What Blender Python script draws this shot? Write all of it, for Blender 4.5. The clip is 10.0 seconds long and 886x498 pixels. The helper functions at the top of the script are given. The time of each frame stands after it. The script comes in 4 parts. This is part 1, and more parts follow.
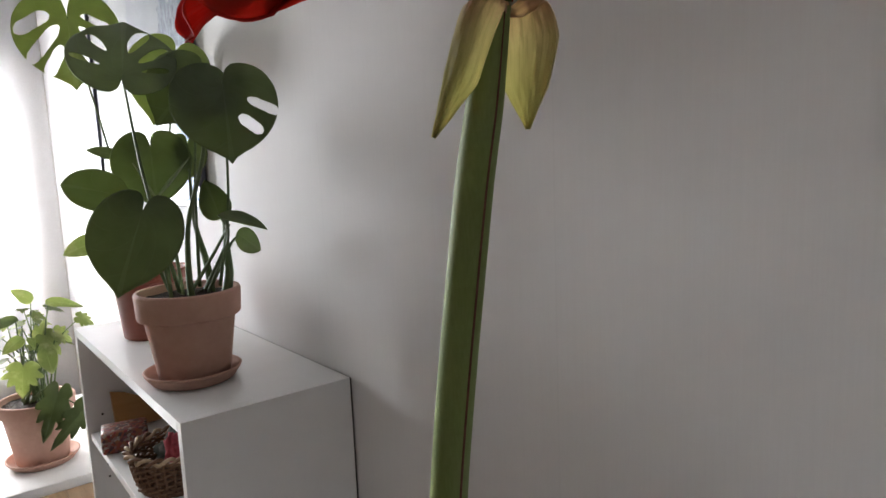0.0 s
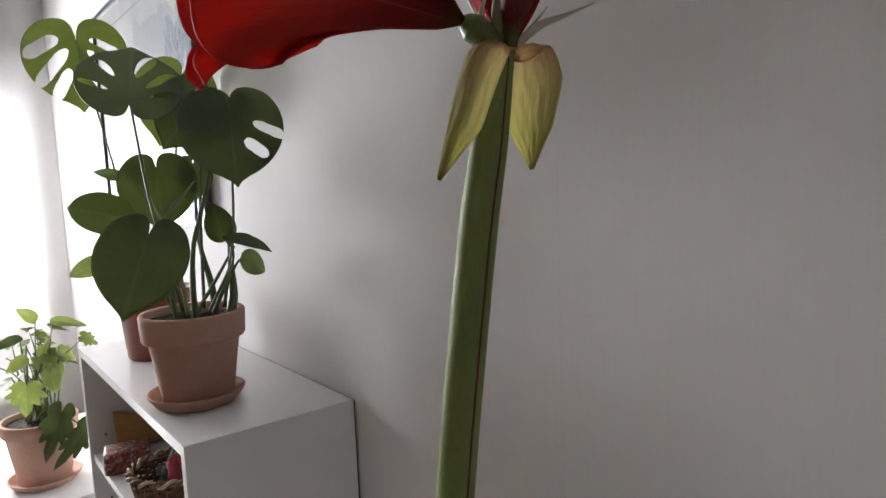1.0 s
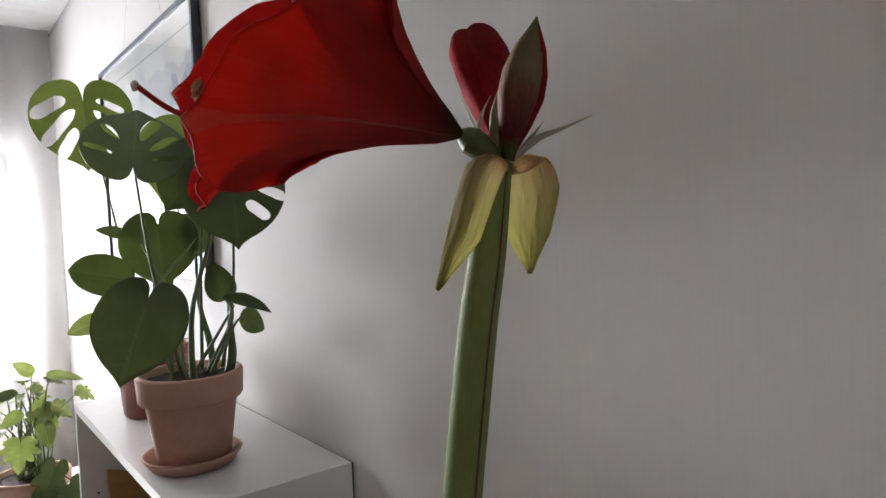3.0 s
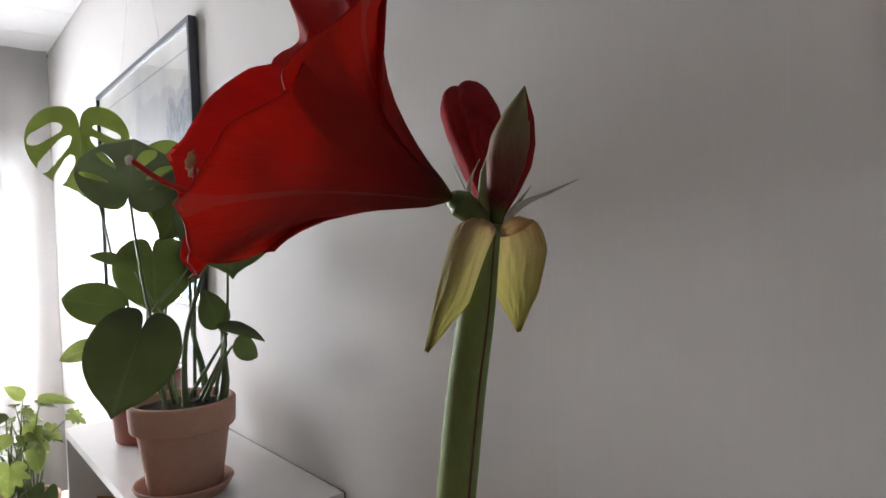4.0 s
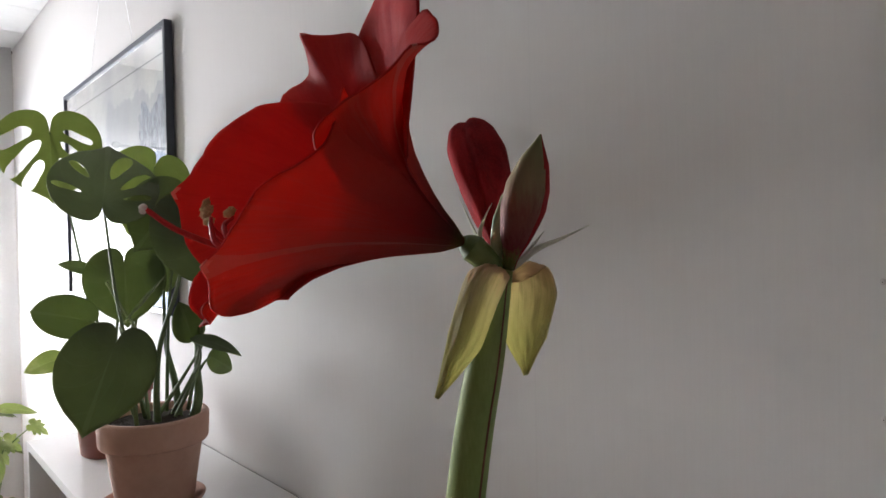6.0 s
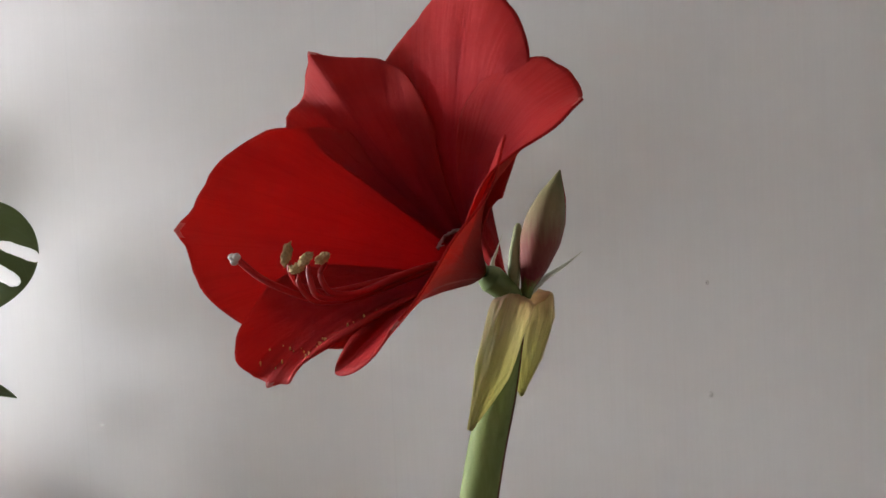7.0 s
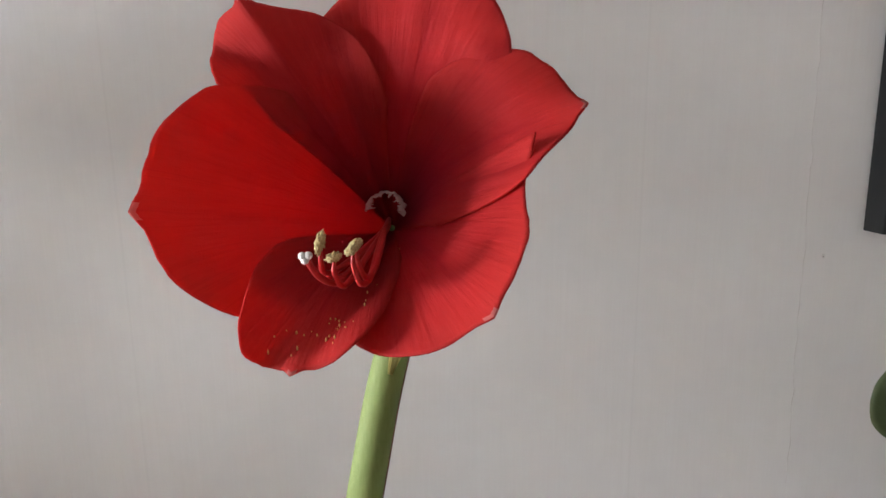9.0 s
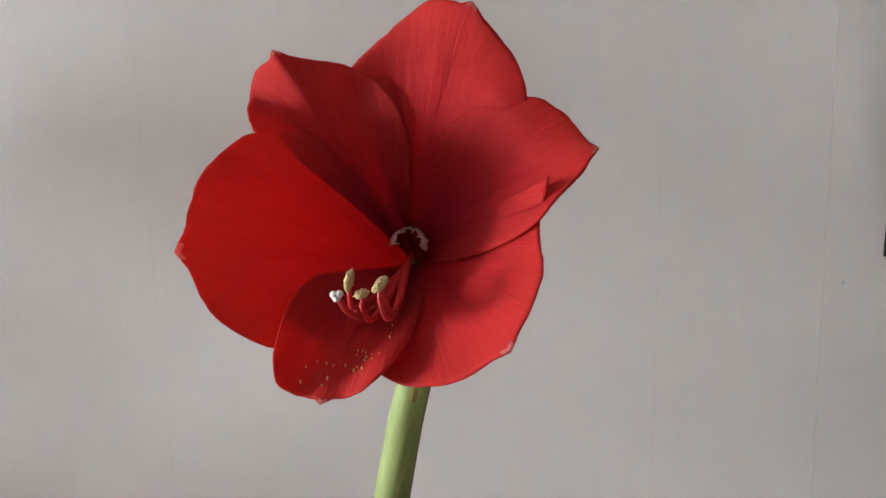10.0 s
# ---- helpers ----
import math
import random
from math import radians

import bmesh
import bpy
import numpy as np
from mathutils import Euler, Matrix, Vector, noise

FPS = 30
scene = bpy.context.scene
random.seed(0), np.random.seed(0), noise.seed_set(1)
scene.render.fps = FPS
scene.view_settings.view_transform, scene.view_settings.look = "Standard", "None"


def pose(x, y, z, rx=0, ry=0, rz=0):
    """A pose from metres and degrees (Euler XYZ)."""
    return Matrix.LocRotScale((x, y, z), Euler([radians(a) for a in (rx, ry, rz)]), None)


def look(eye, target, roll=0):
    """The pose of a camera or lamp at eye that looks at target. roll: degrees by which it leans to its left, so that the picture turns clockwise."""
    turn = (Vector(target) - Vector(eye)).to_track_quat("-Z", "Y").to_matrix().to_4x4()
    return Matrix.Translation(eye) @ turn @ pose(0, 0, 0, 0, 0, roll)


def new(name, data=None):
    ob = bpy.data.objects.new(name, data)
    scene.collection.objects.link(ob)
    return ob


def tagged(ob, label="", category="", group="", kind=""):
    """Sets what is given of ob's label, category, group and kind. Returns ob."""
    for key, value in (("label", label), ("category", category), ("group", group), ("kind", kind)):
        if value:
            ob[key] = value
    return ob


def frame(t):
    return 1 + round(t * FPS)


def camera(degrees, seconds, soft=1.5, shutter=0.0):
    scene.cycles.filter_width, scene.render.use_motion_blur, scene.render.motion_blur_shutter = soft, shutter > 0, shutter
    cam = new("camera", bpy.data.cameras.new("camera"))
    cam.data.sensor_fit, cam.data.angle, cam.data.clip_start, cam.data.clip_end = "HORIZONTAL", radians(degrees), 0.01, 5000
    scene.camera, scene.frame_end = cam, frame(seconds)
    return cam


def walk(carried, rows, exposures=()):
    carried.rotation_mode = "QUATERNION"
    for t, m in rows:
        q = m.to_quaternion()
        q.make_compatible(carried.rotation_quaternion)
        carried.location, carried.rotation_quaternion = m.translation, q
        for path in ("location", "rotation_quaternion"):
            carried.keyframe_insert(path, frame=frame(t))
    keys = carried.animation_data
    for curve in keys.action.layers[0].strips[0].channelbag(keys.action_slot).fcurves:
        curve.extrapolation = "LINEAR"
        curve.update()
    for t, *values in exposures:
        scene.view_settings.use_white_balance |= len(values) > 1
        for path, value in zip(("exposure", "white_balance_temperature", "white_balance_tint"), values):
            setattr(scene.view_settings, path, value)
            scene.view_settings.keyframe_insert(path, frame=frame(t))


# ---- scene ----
cam = camera(68.3, 10.0)
PATH = [
    (0, (0.064, 0.023, 1.416), (1.3, 1.573, 1.15), -2.4),
    (0.5, (0.066, 0.022, 1.421), (1.305, 1.573, 1.175), -2.8),
    (1, (0.063, 0.022, 1.427), (1.296, 1.582, 1.209), -2.4),
    (1.5, (0.064, 0.021, 1.434), (1.298, 1.584, 1.251), -2.4),
    (2, (0.06, 0.02, 1.442), (1.296, 1.586, 1.299), -2.1),
    (2.5, (0.064, 0.023, 1.448), (1.301, 1.59, 1.33), -2.3),
    (4, (0.066, 0.017, 1.475), (1.321, 1.574, 1.439), -2.1),
    (4.5, (0.059, 0.015, 1.484), (1.315, 1.571, 1.461), -1.8),
    (5, (0.06, 0.013, 1.492), (1.32, 1.566, 1.491), -1.1),
    (5.2, (0.061, 0.013, 1.493), (1.327, 1.561, 1.498), -0.8),
    (6.3, (0.043, 0.056, 1.493), (1.452, 1.474, 1.438), -2.1),
    (6.5, (0.016, 0.08, 1.501), (1.547, 1.366, 1.455), -3.0),
    (7, (-0.017, 0.126, 1.511), (1.776, 1.01, 1.461), -2.4),
    (7.5, (-0.012, 0.152, 1.513), (1.857, 0.858, 1.432), -1.2),
    (8, (-0.046, 0.221, 1.523), (1.929, 0.505, 1.399), -2.8),
    (8.5, (-0.063, 0.241, 1.545), (1.917, 0.163, 1.269), -0.9),
    (9, (-0.053, 0.24, 1.543), (1.902, 0.076, 1.15), -0.8),
    (9.5, (-0.061, 0.239, 1.547), (1.904, 0.117, 1.196), -0.9),
    (10, (-0.067, 0.241, 1.551), (1.903, 0.137, 1.225), -1.2),
]
EXPOSURES = [(0, -0.25), (5.2, -0.25), (6.3, -0.06), (7.0, 0.34), (8.0, 0.64), (10, 0.76)]
walk(cam, [(t, look(eye, target, roll)) for t, eye, target, roll in PATH], EXPOSURES)

# ---- light ----
world = bpy.data.worlds.new("world")
scene.world = world
world.use_nodes = True
wn = world.node_tree.nodes
sky = wn.new("ShaderNodeTexSky")
sky.sky_type = "NISHITA"
sky.sun_disc = False
sky.sun_elevation = radians(25)
sky.sun_rotation = radians(-21)
wn["Background"].inputs["Strength"].default_value = 0.12
world.node_tree.links.new(sky.outputs[0], wn["Background"].inputs["Color"])

sun_data = bpy.data.lights.new("sun", "SUN")
sun_data.energy, sun_data.angle, sun_data.color = 4.0, radians(0.6), (1.0, 0.95, 0.88)
sun = new("sun", sun_data)
sun.matrix_world = look((-1.9, 8.7, 3.85), (0.0, 3.7, 1.3))

opening_light = bpy.data.lights.new("window_sky", "AREA")
opening_light.shape, opening_light.size, opening_light.size_y = "RECTANGLE", 0.80, 0.90
opening_light.spread = radians(125)
opening_light.energy, opening_light.color = 128.0, (0.91, 0.935, 0.985)
window_sky = new("window_sky", opening_light)
window_sky.matrix_world = look((-0.25, 3.92, 1.42), (-0.25, 0.0, 1.38))


# ---- materials ----
class Nodes:
    """A small helper to wire a procedural material."""

    def __init__(self, name):
        self.mat = bpy.data.materials.new(name)
        self.mat.use_nodes = True
        self.tree = self.mat.node_tree
        self.nodes = self.tree.nodes
        self.bsdf = self.nodes["Principled BSDF"]
        self.out = self.nodes["Material Output"]

    def add(self, kind, **values):
        node = self.nodes.new(kind)
        for key, value in values.items():
            node.inputs[key.replace("_", " ")].default_value = value
        return node

    def link(self, a, b):
        self.tree.links.new(a, b)

    def coords(self, scale=(1, 1, 1), source="Object"):
        tc = self.nodes.new("ShaderNodeTexCoord")
        mp = self.nodes.new("ShaderNodeMapping")
        mp.inputs["Scale"].default_value = scale
        self.link(tc.outputs[source], mp.inputs["Vector"])
        return mp.outputs["Vector"]

    def noise(self, vec, scale, detail=4.0, rough=0.55):
        n = self.add("ShaderNodeTexNoise", Scale=scale, Detail=detail, Roughness=rough)
        self.link(vec, n.inputs["Vector"])
        return n.outputs["Fac"]

    def ramp(self, fac, stops):
        r = self.nodes.new("ShaderNodeValToRGB")
        el = r.color_ramp.elements
        while len(el) < len(stops):
            el.new(0.5)
        for e, (p, c) in zip(el, stops):
            e.position, e.color = p, (*c, 1)
        self.link(fac, r.inputs["Fac"])
        return r.outputs["Color"]

    def mix(self, fac, a, b, mode="MIX"):
        m = self.nodes.new("ShaderNodeMix")
        m.data_type, m.blend_type = "RGBA", mode
        for sock, val in ((m.inputs[0], fac), (m.inputs[6], a), (m.inputs[7], b)):
            if isinstance(val, (int, float)):
                sock.default_value = val
            elif isinstance(val, tuple):
                sock.default_value = (*val, 1)
            else:
                self.link(val, sock)
        return m.outputs[2]

    def math(self, op, a, b=0.0):
        m = self.nodes.new("ShaderNodeMath")
        m.operation = op
        for sock, val in ((m.inputs[0], a), (m.inputs[1], b)):
            if isinstance(val, (int, float)):
                sock.default_value = val
            else:
                self.link(val, sock)
        return m.outputs[0]

    def bump(self, height, strength, distance=0.001):
        b = self.add("ShaderNodeBump", Strength=strength, Distance=distance)
        self.link(height, b.inputs["Height"])
        self.link(b.outputs[0], self.bsdf.inputs["Normal"])
        return b.outputs[0]

    def finish(self, color, rough=0.6, metal=0.0, spec=0.5, translucent=0.0, tcolor=None):
        if isinstance(color, tuple):
            self.bsdf.inputs["Base Color"].default_value = (*color, 1)
        else:
            self.link(color, self.bsdf.inputs["Base Color"])
        if isinstance(rough, (int, float)):
            self.bsdf.inputs["Roughness"].default_value = rough
        else:
            self.link(rough, self.bsdf.inputs["Roughness"])
        self.bsdf.inputs["Metallic"].default_value = metal
        self.bsdf.inputs["Specular IOR Level"].default_value = spec
        if translucent > 0:
            tr = self.nodes.new("ShaderNodeBsdfTranslucent")
            src = tcolor if tcolor is not None else color
            if isinstance(src, tuple):
                tr.inputs["Color"].default_value = (*src, 1)
            else:
                self.link(src, tr.inputs["Color"])
            ms = self.nodes.new("ShaderNodeMixShader")
            ms.inputs[0].default_value = translucent
            self.link(self.bsdf.outputs[0], ms.inputs[1])
            self.link(tr.outputs[0], ms.inputs[2])
            self.link(ms.outputs[0], self.out.inputs["Surface"])
        return self.mat


def simple(name, c1, c2, scale=20.0, rough=0.6, bump=0.15, dist=0.001, metal=0.0, spec=0.5, stretch=(1, 1, 1), translucent=0.0, source="Object"):
    """Two tones in noise at two scales, with fine relief."""
    n = Nodes(name)
    v = n.coords(stretch, source)
    big = n.noise(v, scale * 0.25, 3)
    fine = n.noise(v, scale * 4.0, 5)
    fac = n.math("ADD", n.math("MULTIPLY", big, 0.6), n.math("MULTIPLY", fine, 0.4))
    col = n.ramp(fac, [(0.3, c1), (0.7, c2)])
    if bump:
        n.bump(fine, bump, dist)
    return n.finish(col, rough, metal, spec, translucent)


def wallpaper_material():
    n = Nodes("woven_wallpaper")
    v = n.coords()
    weave = n.noise(n.coords((1, 420, 9)), 1.0, 3, 0.7)
    patch = n.noise(v, 1.7, 3)
    sep = n.nodes.new("ShaderNodeSeparateXYZ")
    n.link(v, sep.inputs[0])
    # butt joints every 0.527 m
    f = n.math("FRACT", n.math("DIVIDE", n.math("SUBTRACT", sep.outputs[1], 0.503 - 5.27), 0.527))
    d = n.math("MINIMUM", f, n.math("SUBTRACT", 1.0, f))
    seam = n.math("LESS_THAN", d, 0.0022)
    col = n.ramp(n.math("ADD", n.math("MULTIPLY", weave, 0.5), n.math("MULTIPLY", patch, 0.5)), [(0.3, (0.675, 0.652, 0.634)), (0.7, (0.71, 0.692, 0.676))])
    col = n.mix(n.math("MULTIPLY", seam, 0.05), col, (0.3, 0.28, 0.26))
    h = n.math("SUBTRACT", weave, n.math("MULTIPLY", seam, 0.6))
    n.bump(h, 0.18, 0.0006)
    return n.finish(col, 0.75, spec=0.25)


def petal_material(inner):
    n = Nodes("petal_inside" if inner else "petal_outside")
    uv = n.coords((1, 1, 1), "UV")
    sep = n.nodes.new("ShaderNodeSeparateXYZ")
    n.link(uv, sep.inputs[0])
    u, v = sep.outputs[0], sep.outputs[1]
    streak = n.noise(n.coords((2.5, 70.0, 1.0), "UV"), 1.0, 4, 0.6)
    blotch = n.noise(n.coords((3, 3, 3), "UV"), 1.3, 3)
    fac = n.math("ADD", u, n.math("MULTIPLY", n.math("SUBTRACT", streak, 0.5), 0.16))
    if inner:
        base = n.ramp(fac, [(0.08, (0.22, 0.005, 0.026)), (0.26, (0.33, 0.010, 0.028)), (0.46, (0.43, 0.019, 0.025)), (0.95, (0.46, 0.027, 0.024))])
    else:
        base = n.ramp(fac, [(0.05, (0.12, 0.14, 0.03)), (0.10, (0.14, 0.04, 0.03)), (0.25, (0.36, 0.018, 0.020)), (0.55, (0.66, 0.046, 0.034)), (0.95, (0.72, 0.055, 0.034))])
        mid = n.math("ABSOLUTE", n.math("SUBTRACT", v, 0.5))
        rib = n.math("MULTIPLY", n.math("LESS_THAN", n.math("ADD", mid, n.math("MULTIPLY", n.math("SUBTRACT", streak, 0.5), 0.02)), n.math("ADD", 0.010, n.math("MULTIPLY", n.math("MAXIMUM", n.math("SUBTRACT", u, 0.80), 0.0), 0.10))), 0.45)
        base = n.mix(rib, base, (0.62, 0.30, 0.24))
        feather = n.math("MULTIPLY", n.math("LESS_THAN", n.math("ADD", mid, n.math("MULTIPLY", n.math("SUBTRACT", streak, 0.55), 1.2)), 0.05), 0.09)
        base = n.mix(feather, base, (0.55, 0.30, 0.26))
    col = n.mix(n.math("MULTIPLY", n.math("SUBTRACT", blotch, 0.35), 0.5), base, (0.42, 0.003, 0.012))
    vein = n.noise(n.coords((1.6, 95.0, 1.0), "UV"), 1.0, 2, 0.5)
    col = n.mix(n.math("MULTIPLY", n.math("GREATER_THAN", vein, 0.60), 0.14 if inner else 0.03), col, (0.22, 0.002, 0.010))
    # broad folds and a mottled bloom along the veins
    fold = n.noise(n.coords((1.6, 11.0, 1.0), "UV"), 1.0, 3, 0.6)
    if inner:
        col = n.mix(n.math("MULTIPLY", n.math("MAXIMUM", n.math("SUBTRACT", fold, 0.5), 0.0), 2.2), col, (0.27, 0.003, 0.016))
        bloom = n.noise(n.coords((7.0, 24.0, 1.0), "UV"), 1.0, 5, 0.7)
        col = n.mix(n.math("MULTIPLY", n.math("MAXIMUM", n.math("SUBTRACT", bloom, 0.55), 0.0), 0.35), col, (0.62, 0.10, 0.10))
    tip = n.math("MULTIPLY", n.math("GREATER_THAN", n.math("ADD", u, n.math("MULTIPLY", streak, 0.02)), 0.992), n.math("LESS_THAN", n.math("ABSOLUTE", n.math("SUBTRACT", v, 0.5)), 0.016))
    col = n.mix(n.math("MULTIPLY", tip, 0.5), col, (0.66, 0.34, 0.31))
    cells = n.noise(n.coords((60, 90, 1), "UV"), 3.0, 2)
    n.bump(n.math("ADD", n.math("ADD", n.math("MULTIPLY", streak, 0.6), n.math("MULTIPLY", fold, 1.8)), n.math("MULTIPLY", cells, 0.3)), 0.7, 0.0012)
    if inner:
        return n.finish(col, 0.65, spec=0.10, translucent=0.38, tcolor=n.mix(0.5, col, (0.72, 0.060, 0.034)))
    return n.finish(col, 0.6, spec=0.12, translucent=0.58, tcolor=n.mix(0.6, col, (0.86, 0.085, 0.045)))


def leaf_material(name, dark, light, vein, translucent=0.25, variegated=None, glow=(0.32, 0.36, 0.16)):
    n = Nodes(name)
    uv = n.coords((1, 1, 1), "UV")
    sep = n.nodes.new("ShaderNodeSeparateXYZ")
    n.link(uv, sep.inputs[0])
    r, a = sep.outputs[0], sep.outputs[1]
    blot = n.noise(n.coords((1, 1, 1)), 30.0, 4)
    col = n.ramp(blot, [(0.3, dark), (0.72, light)])
    wave = n.math("ABSOLUTE", n.math("SINE", n.math("ADD", n.math("MULTIPLY", a, 40.0), n.math("MULTIPLY", r, 7.0))))
    veins = n.math("MULTIPLY", n.math("LESS_THAN", wave, 0.10), 0.22)
    col = n.mix(veins, col, vein)
    mid = n.math("MULTIPLY", n.math("LESS_THAN", n.math("ABSOLUTE", n.math("SUBTRACT", a, 0.5)), 0.006), 0.6)
    col = n.mix(mid, col, vein)
    if variegated:
        v = n.noise(n.coords((1, 1, 1)), 38.0, 4)
        col = n.mix(n.ramp(v, [(0.52, (0, 0, 0)), (0.66, (0.6, 0.6, 0.6))]), col, variegated)
    n.bump(n.math("ADD", wave, blot), 0.25, 0.0012)
    return n.finish(col, 0.42, spec=0.4, translucent=translucent, tcolor=n.mix(0.6, col, glow))


def cloth_material(name, col, transparent=0.56, translucent=0.5):
    """Sheer woven cloth: some light goes straight through between the threads."""
    n = Nodes(name)
    fold = n.noise(n.coords((260, 1, 260)), 1.0, 2)
    c = n.ramp(fold, [(0.3, tuple(x * 0.93 for x in col)), (0.7, col)])
    n.finish(c, 0.9, spec=0.1, translucent=translucent)
    last = n.out.inputs["Surface"].links[0].from_socket
    tr = n.nodes.new("ShaderNodeBsdfTransparent")
    ms = n.nodes.new("ShaderNodeMixShader")
    ms.inputs[0].default_value = transparent
    n.link(last, ms.inputs[1])
    n.link(tr.outputs[0], ms.inputs[2])
    n.link(ms.outputs[0], n.out.inputs["Surface"])
    return n.mat


def wood_material(name, c1, c2, axis=(1, 14, 14), rough=0.45):
    n = Nodes(name)
    info = n.nodes.new("ShaderNodeObjectInfo")
    v = n.coords(axis)
    shift = n.nodes.new("ShaderNodeVectorMath")
    shift.operation = "ADD"
    n.link(v, shift.inputs[0])
    n.link(info.outputs["Random"], shift.inputs[1])
    grain = n.noise(shift.outputs[0], 4.0, 6, 0.65)
    col = n.ramp(grain, [(0.3, c1), (0.7, c2)])
    tone = n.mix(n.math("MULTIPLY", info.outputs["Random"], 0.3), col, tuple(x * 0.7 for x in c1))
    n.bump(grain, 0.1, 0.0006)
    return n.finish(tone, rough, spec=0.4)


def art_material():
    """A pale washed print; the mottled blue-grey side paints in a reflected curtain."""
    n = Nodes("print_with_reflection")
    v = n.coords((1, 1, 1))
    sep = n.nodes.new("ShaderNodeSeparateXYZ")
    n.link(v, sep.inputs[0])
    wash = n.noise(n.coords((1, 3, 1.2)), 3.0, 5)
    marks = n.noise(n.coords((1, 9, 5)), 6.0, 6, 0.7)
    pale = n.ramp(wash, [(0.3, (0.36, 0.37, 0.38)), (0.7, (0.55, 0.54, 0.50))])
    blue = n.ramp(marks, [(0.35, (0.06, 0.08, 0.12)), (0.65, (0.30, 0.34, 0.40))])
    edge = n.math("ADD", sep.outputs[1], n.math("MULTIPLY", n.math("SUBTRACT", marks, 0.5), 0.10))
    low = n.math("ADD", sep.outputs[2], n.math("MULTIPLY", n.math("SUBTRACT", wash, 0.5), 0.2))
    drape_reflection = n.math("MULTIPLY", n.math("LESS_THAN", edge, 1.80), n.math("LESS_THAN", low, 1.85))
    wide = n.math("MULTIPLY", n.math("LESS_THAN", edge, 2.10), n.math("LESS_THAN", n.math("ADD", low, n.math("MULTIPLY", sep.outputs[1], 0.10)), 2.065))
    rule = n.math("LESS_THAN", n.math("ABSOLUTE", n.math("SUBTRACT", sep.outputs[2], 1.950)), 0.0022)
    col = n.mix(n.math("MULTIPLY", wide, 0.5), pale, (0.22, 0.25, 0.29))
    col = n.mix(drape_reflection, col, blue)
    return n.finish(n.mix(n.math("MULTIPLY", rule, 0.8), col, (0.10, 0.10, 0.11)), 0.7, spec=0.2)


def floral_material():
    n = Nodes("floral_print")
    v = n.coords((1, 1, 1))
    vor = n.add("ShaderNodeTexVoronoi", Scale=150.0)
    n.link(v, vor.inputs["Vector"])
    sep = n.nodes.new("ShaderNodeSeparateColor")
    n.link(vor.outputs["Color"], sep.inputs[0])
    col = n.ramp(sep.outputs[0], [(0.0, (0.26, 0.025, 0.03)), (0.3, (0.34, 0.12, 0.05)), (0.5, (0.05, 0.04, 0.05)), (0.68, (0.22, 0.04, 0.05)), (0.88, (0.40, 0.33, 0.28))])
    return n.finish(col, 0.5)


def glass_material():
    n = Nodes("clear_glass")
    n.bsdf.inputs["Transmission Weight"].default_value = 1.0
    return n.finish((1.0, 1.0, 1.0), 0.0)


M_WALL = wallpaper_material()
# darker than white paint, so that the unseen walls bounce less light
M_PAINT = simple("greyed_wall_paint", (0.37, 0.345, 0.315), (0.43, 0.405, 0.375), 6, 0.8, 0.1)
M_CEIL = simple("white_ceiling_board", (0.60, 0.595, 0.59), (0.67, 0.665, 0.66), 9, 0.8, 0.1)
M_FLOOR = wood_material("oak_floor_wood", (0.22, 0.14, 0.08), (0.38, 0.25, 0.155), (14, 1, 14))
M_GAP = simple("dark_gap", (0.05, 0.045, 0.04), (0.08, 0.07, 0.06), 10, 0.9, 0)
M_LAM = simple("white_laminate", (0.72, 0.71, 0.70), (0.78, 0.77, 0.76), 5, 0.32, 0.03, 0.0004)
M_HOLE = simple("dark_hole", (0.04, 0.035, 0.03), (0.06, 0.05, 0.05), 10, 0.9, 0)
M_TERRA = simple("terracotta", (0.43, 0.245, 0.185), (0.54, 0.33, 0.255), 16, 0.85, 0.25, 0.0008)
M_PLAST = simple("brick_red_plastic", (0.24, 0.06, 0.035), (0.29, 0.08, 0.05), 10, 0.45, 0.05)
M_SOIL = simple("potting_soil", (0.018, 0.012, 0.009), (0.055, 0.038, 0.026), 60, 0.95, 0.9, 0.006)
M_LEAF_D = leaf_material("monstera_leaf_dark", (0.072, 0.095, 0.045), (0.110, 0.140, 0.068), (0.16, 0.20, 0.11), 0.5)
M_LEAF_L = leaf_material("monstera_leaf_young", (0.135, 0.170, 0.060), (0.195, 0.240, 0.090), (0.26, 0.31, 0.15), 0.6, None, (0.40, 0.44, 0.18))
M_LEAF_V = leaf_material("variegated_leaf", (0.18, 0.25, 0.075), (0.30, 0.37, 0.13), (0.38, 0.45, 0.22), 0.62, (0.56, 0.58, 0.34), (0.58, 0.62, 0.32))
M_LEAF_G = leaf_material("lobed_leaf_green", (0.085, 0.120, 0.045), (0.130, 0.175, 0.075), (0.18, 0.23, 0.12), 0.58)
M_ROLLED = simple("pale_rolled_leaf", (0.20, 0.25, 0.12), (0.32, 0.37, 0.20), 40, 0.5, 0.1, translucent=0.3)
M_PETIOLE = simple("green_petiole", (0.085, 0.130, 0.045), (0.15, 0.21, 0.085), 40, 0.5, 0.1)
M_PET_IN = petal_material(True)
M_PET_OUT = petal_material(False)
M_STEM = simple("fresh_green_stem", (0.215, 0.280, 0.085), (0.300, 0.370, 0.140), 24, 0.60, 0.08, 0.0004, spec=0.25, stretch=(9, 9, 1), translucent=0.2)
M_LINE = simple("red_brown_line", (0.10, 0.03, 0.02), (0.22, 0.09, 0.05), 300, 0.7, 0)
M_OVARY = simple("green_ovary", (0.09, 0.14, 0.03), (0.16, 0.22, 0.07), 60, 0.45, 0.1)
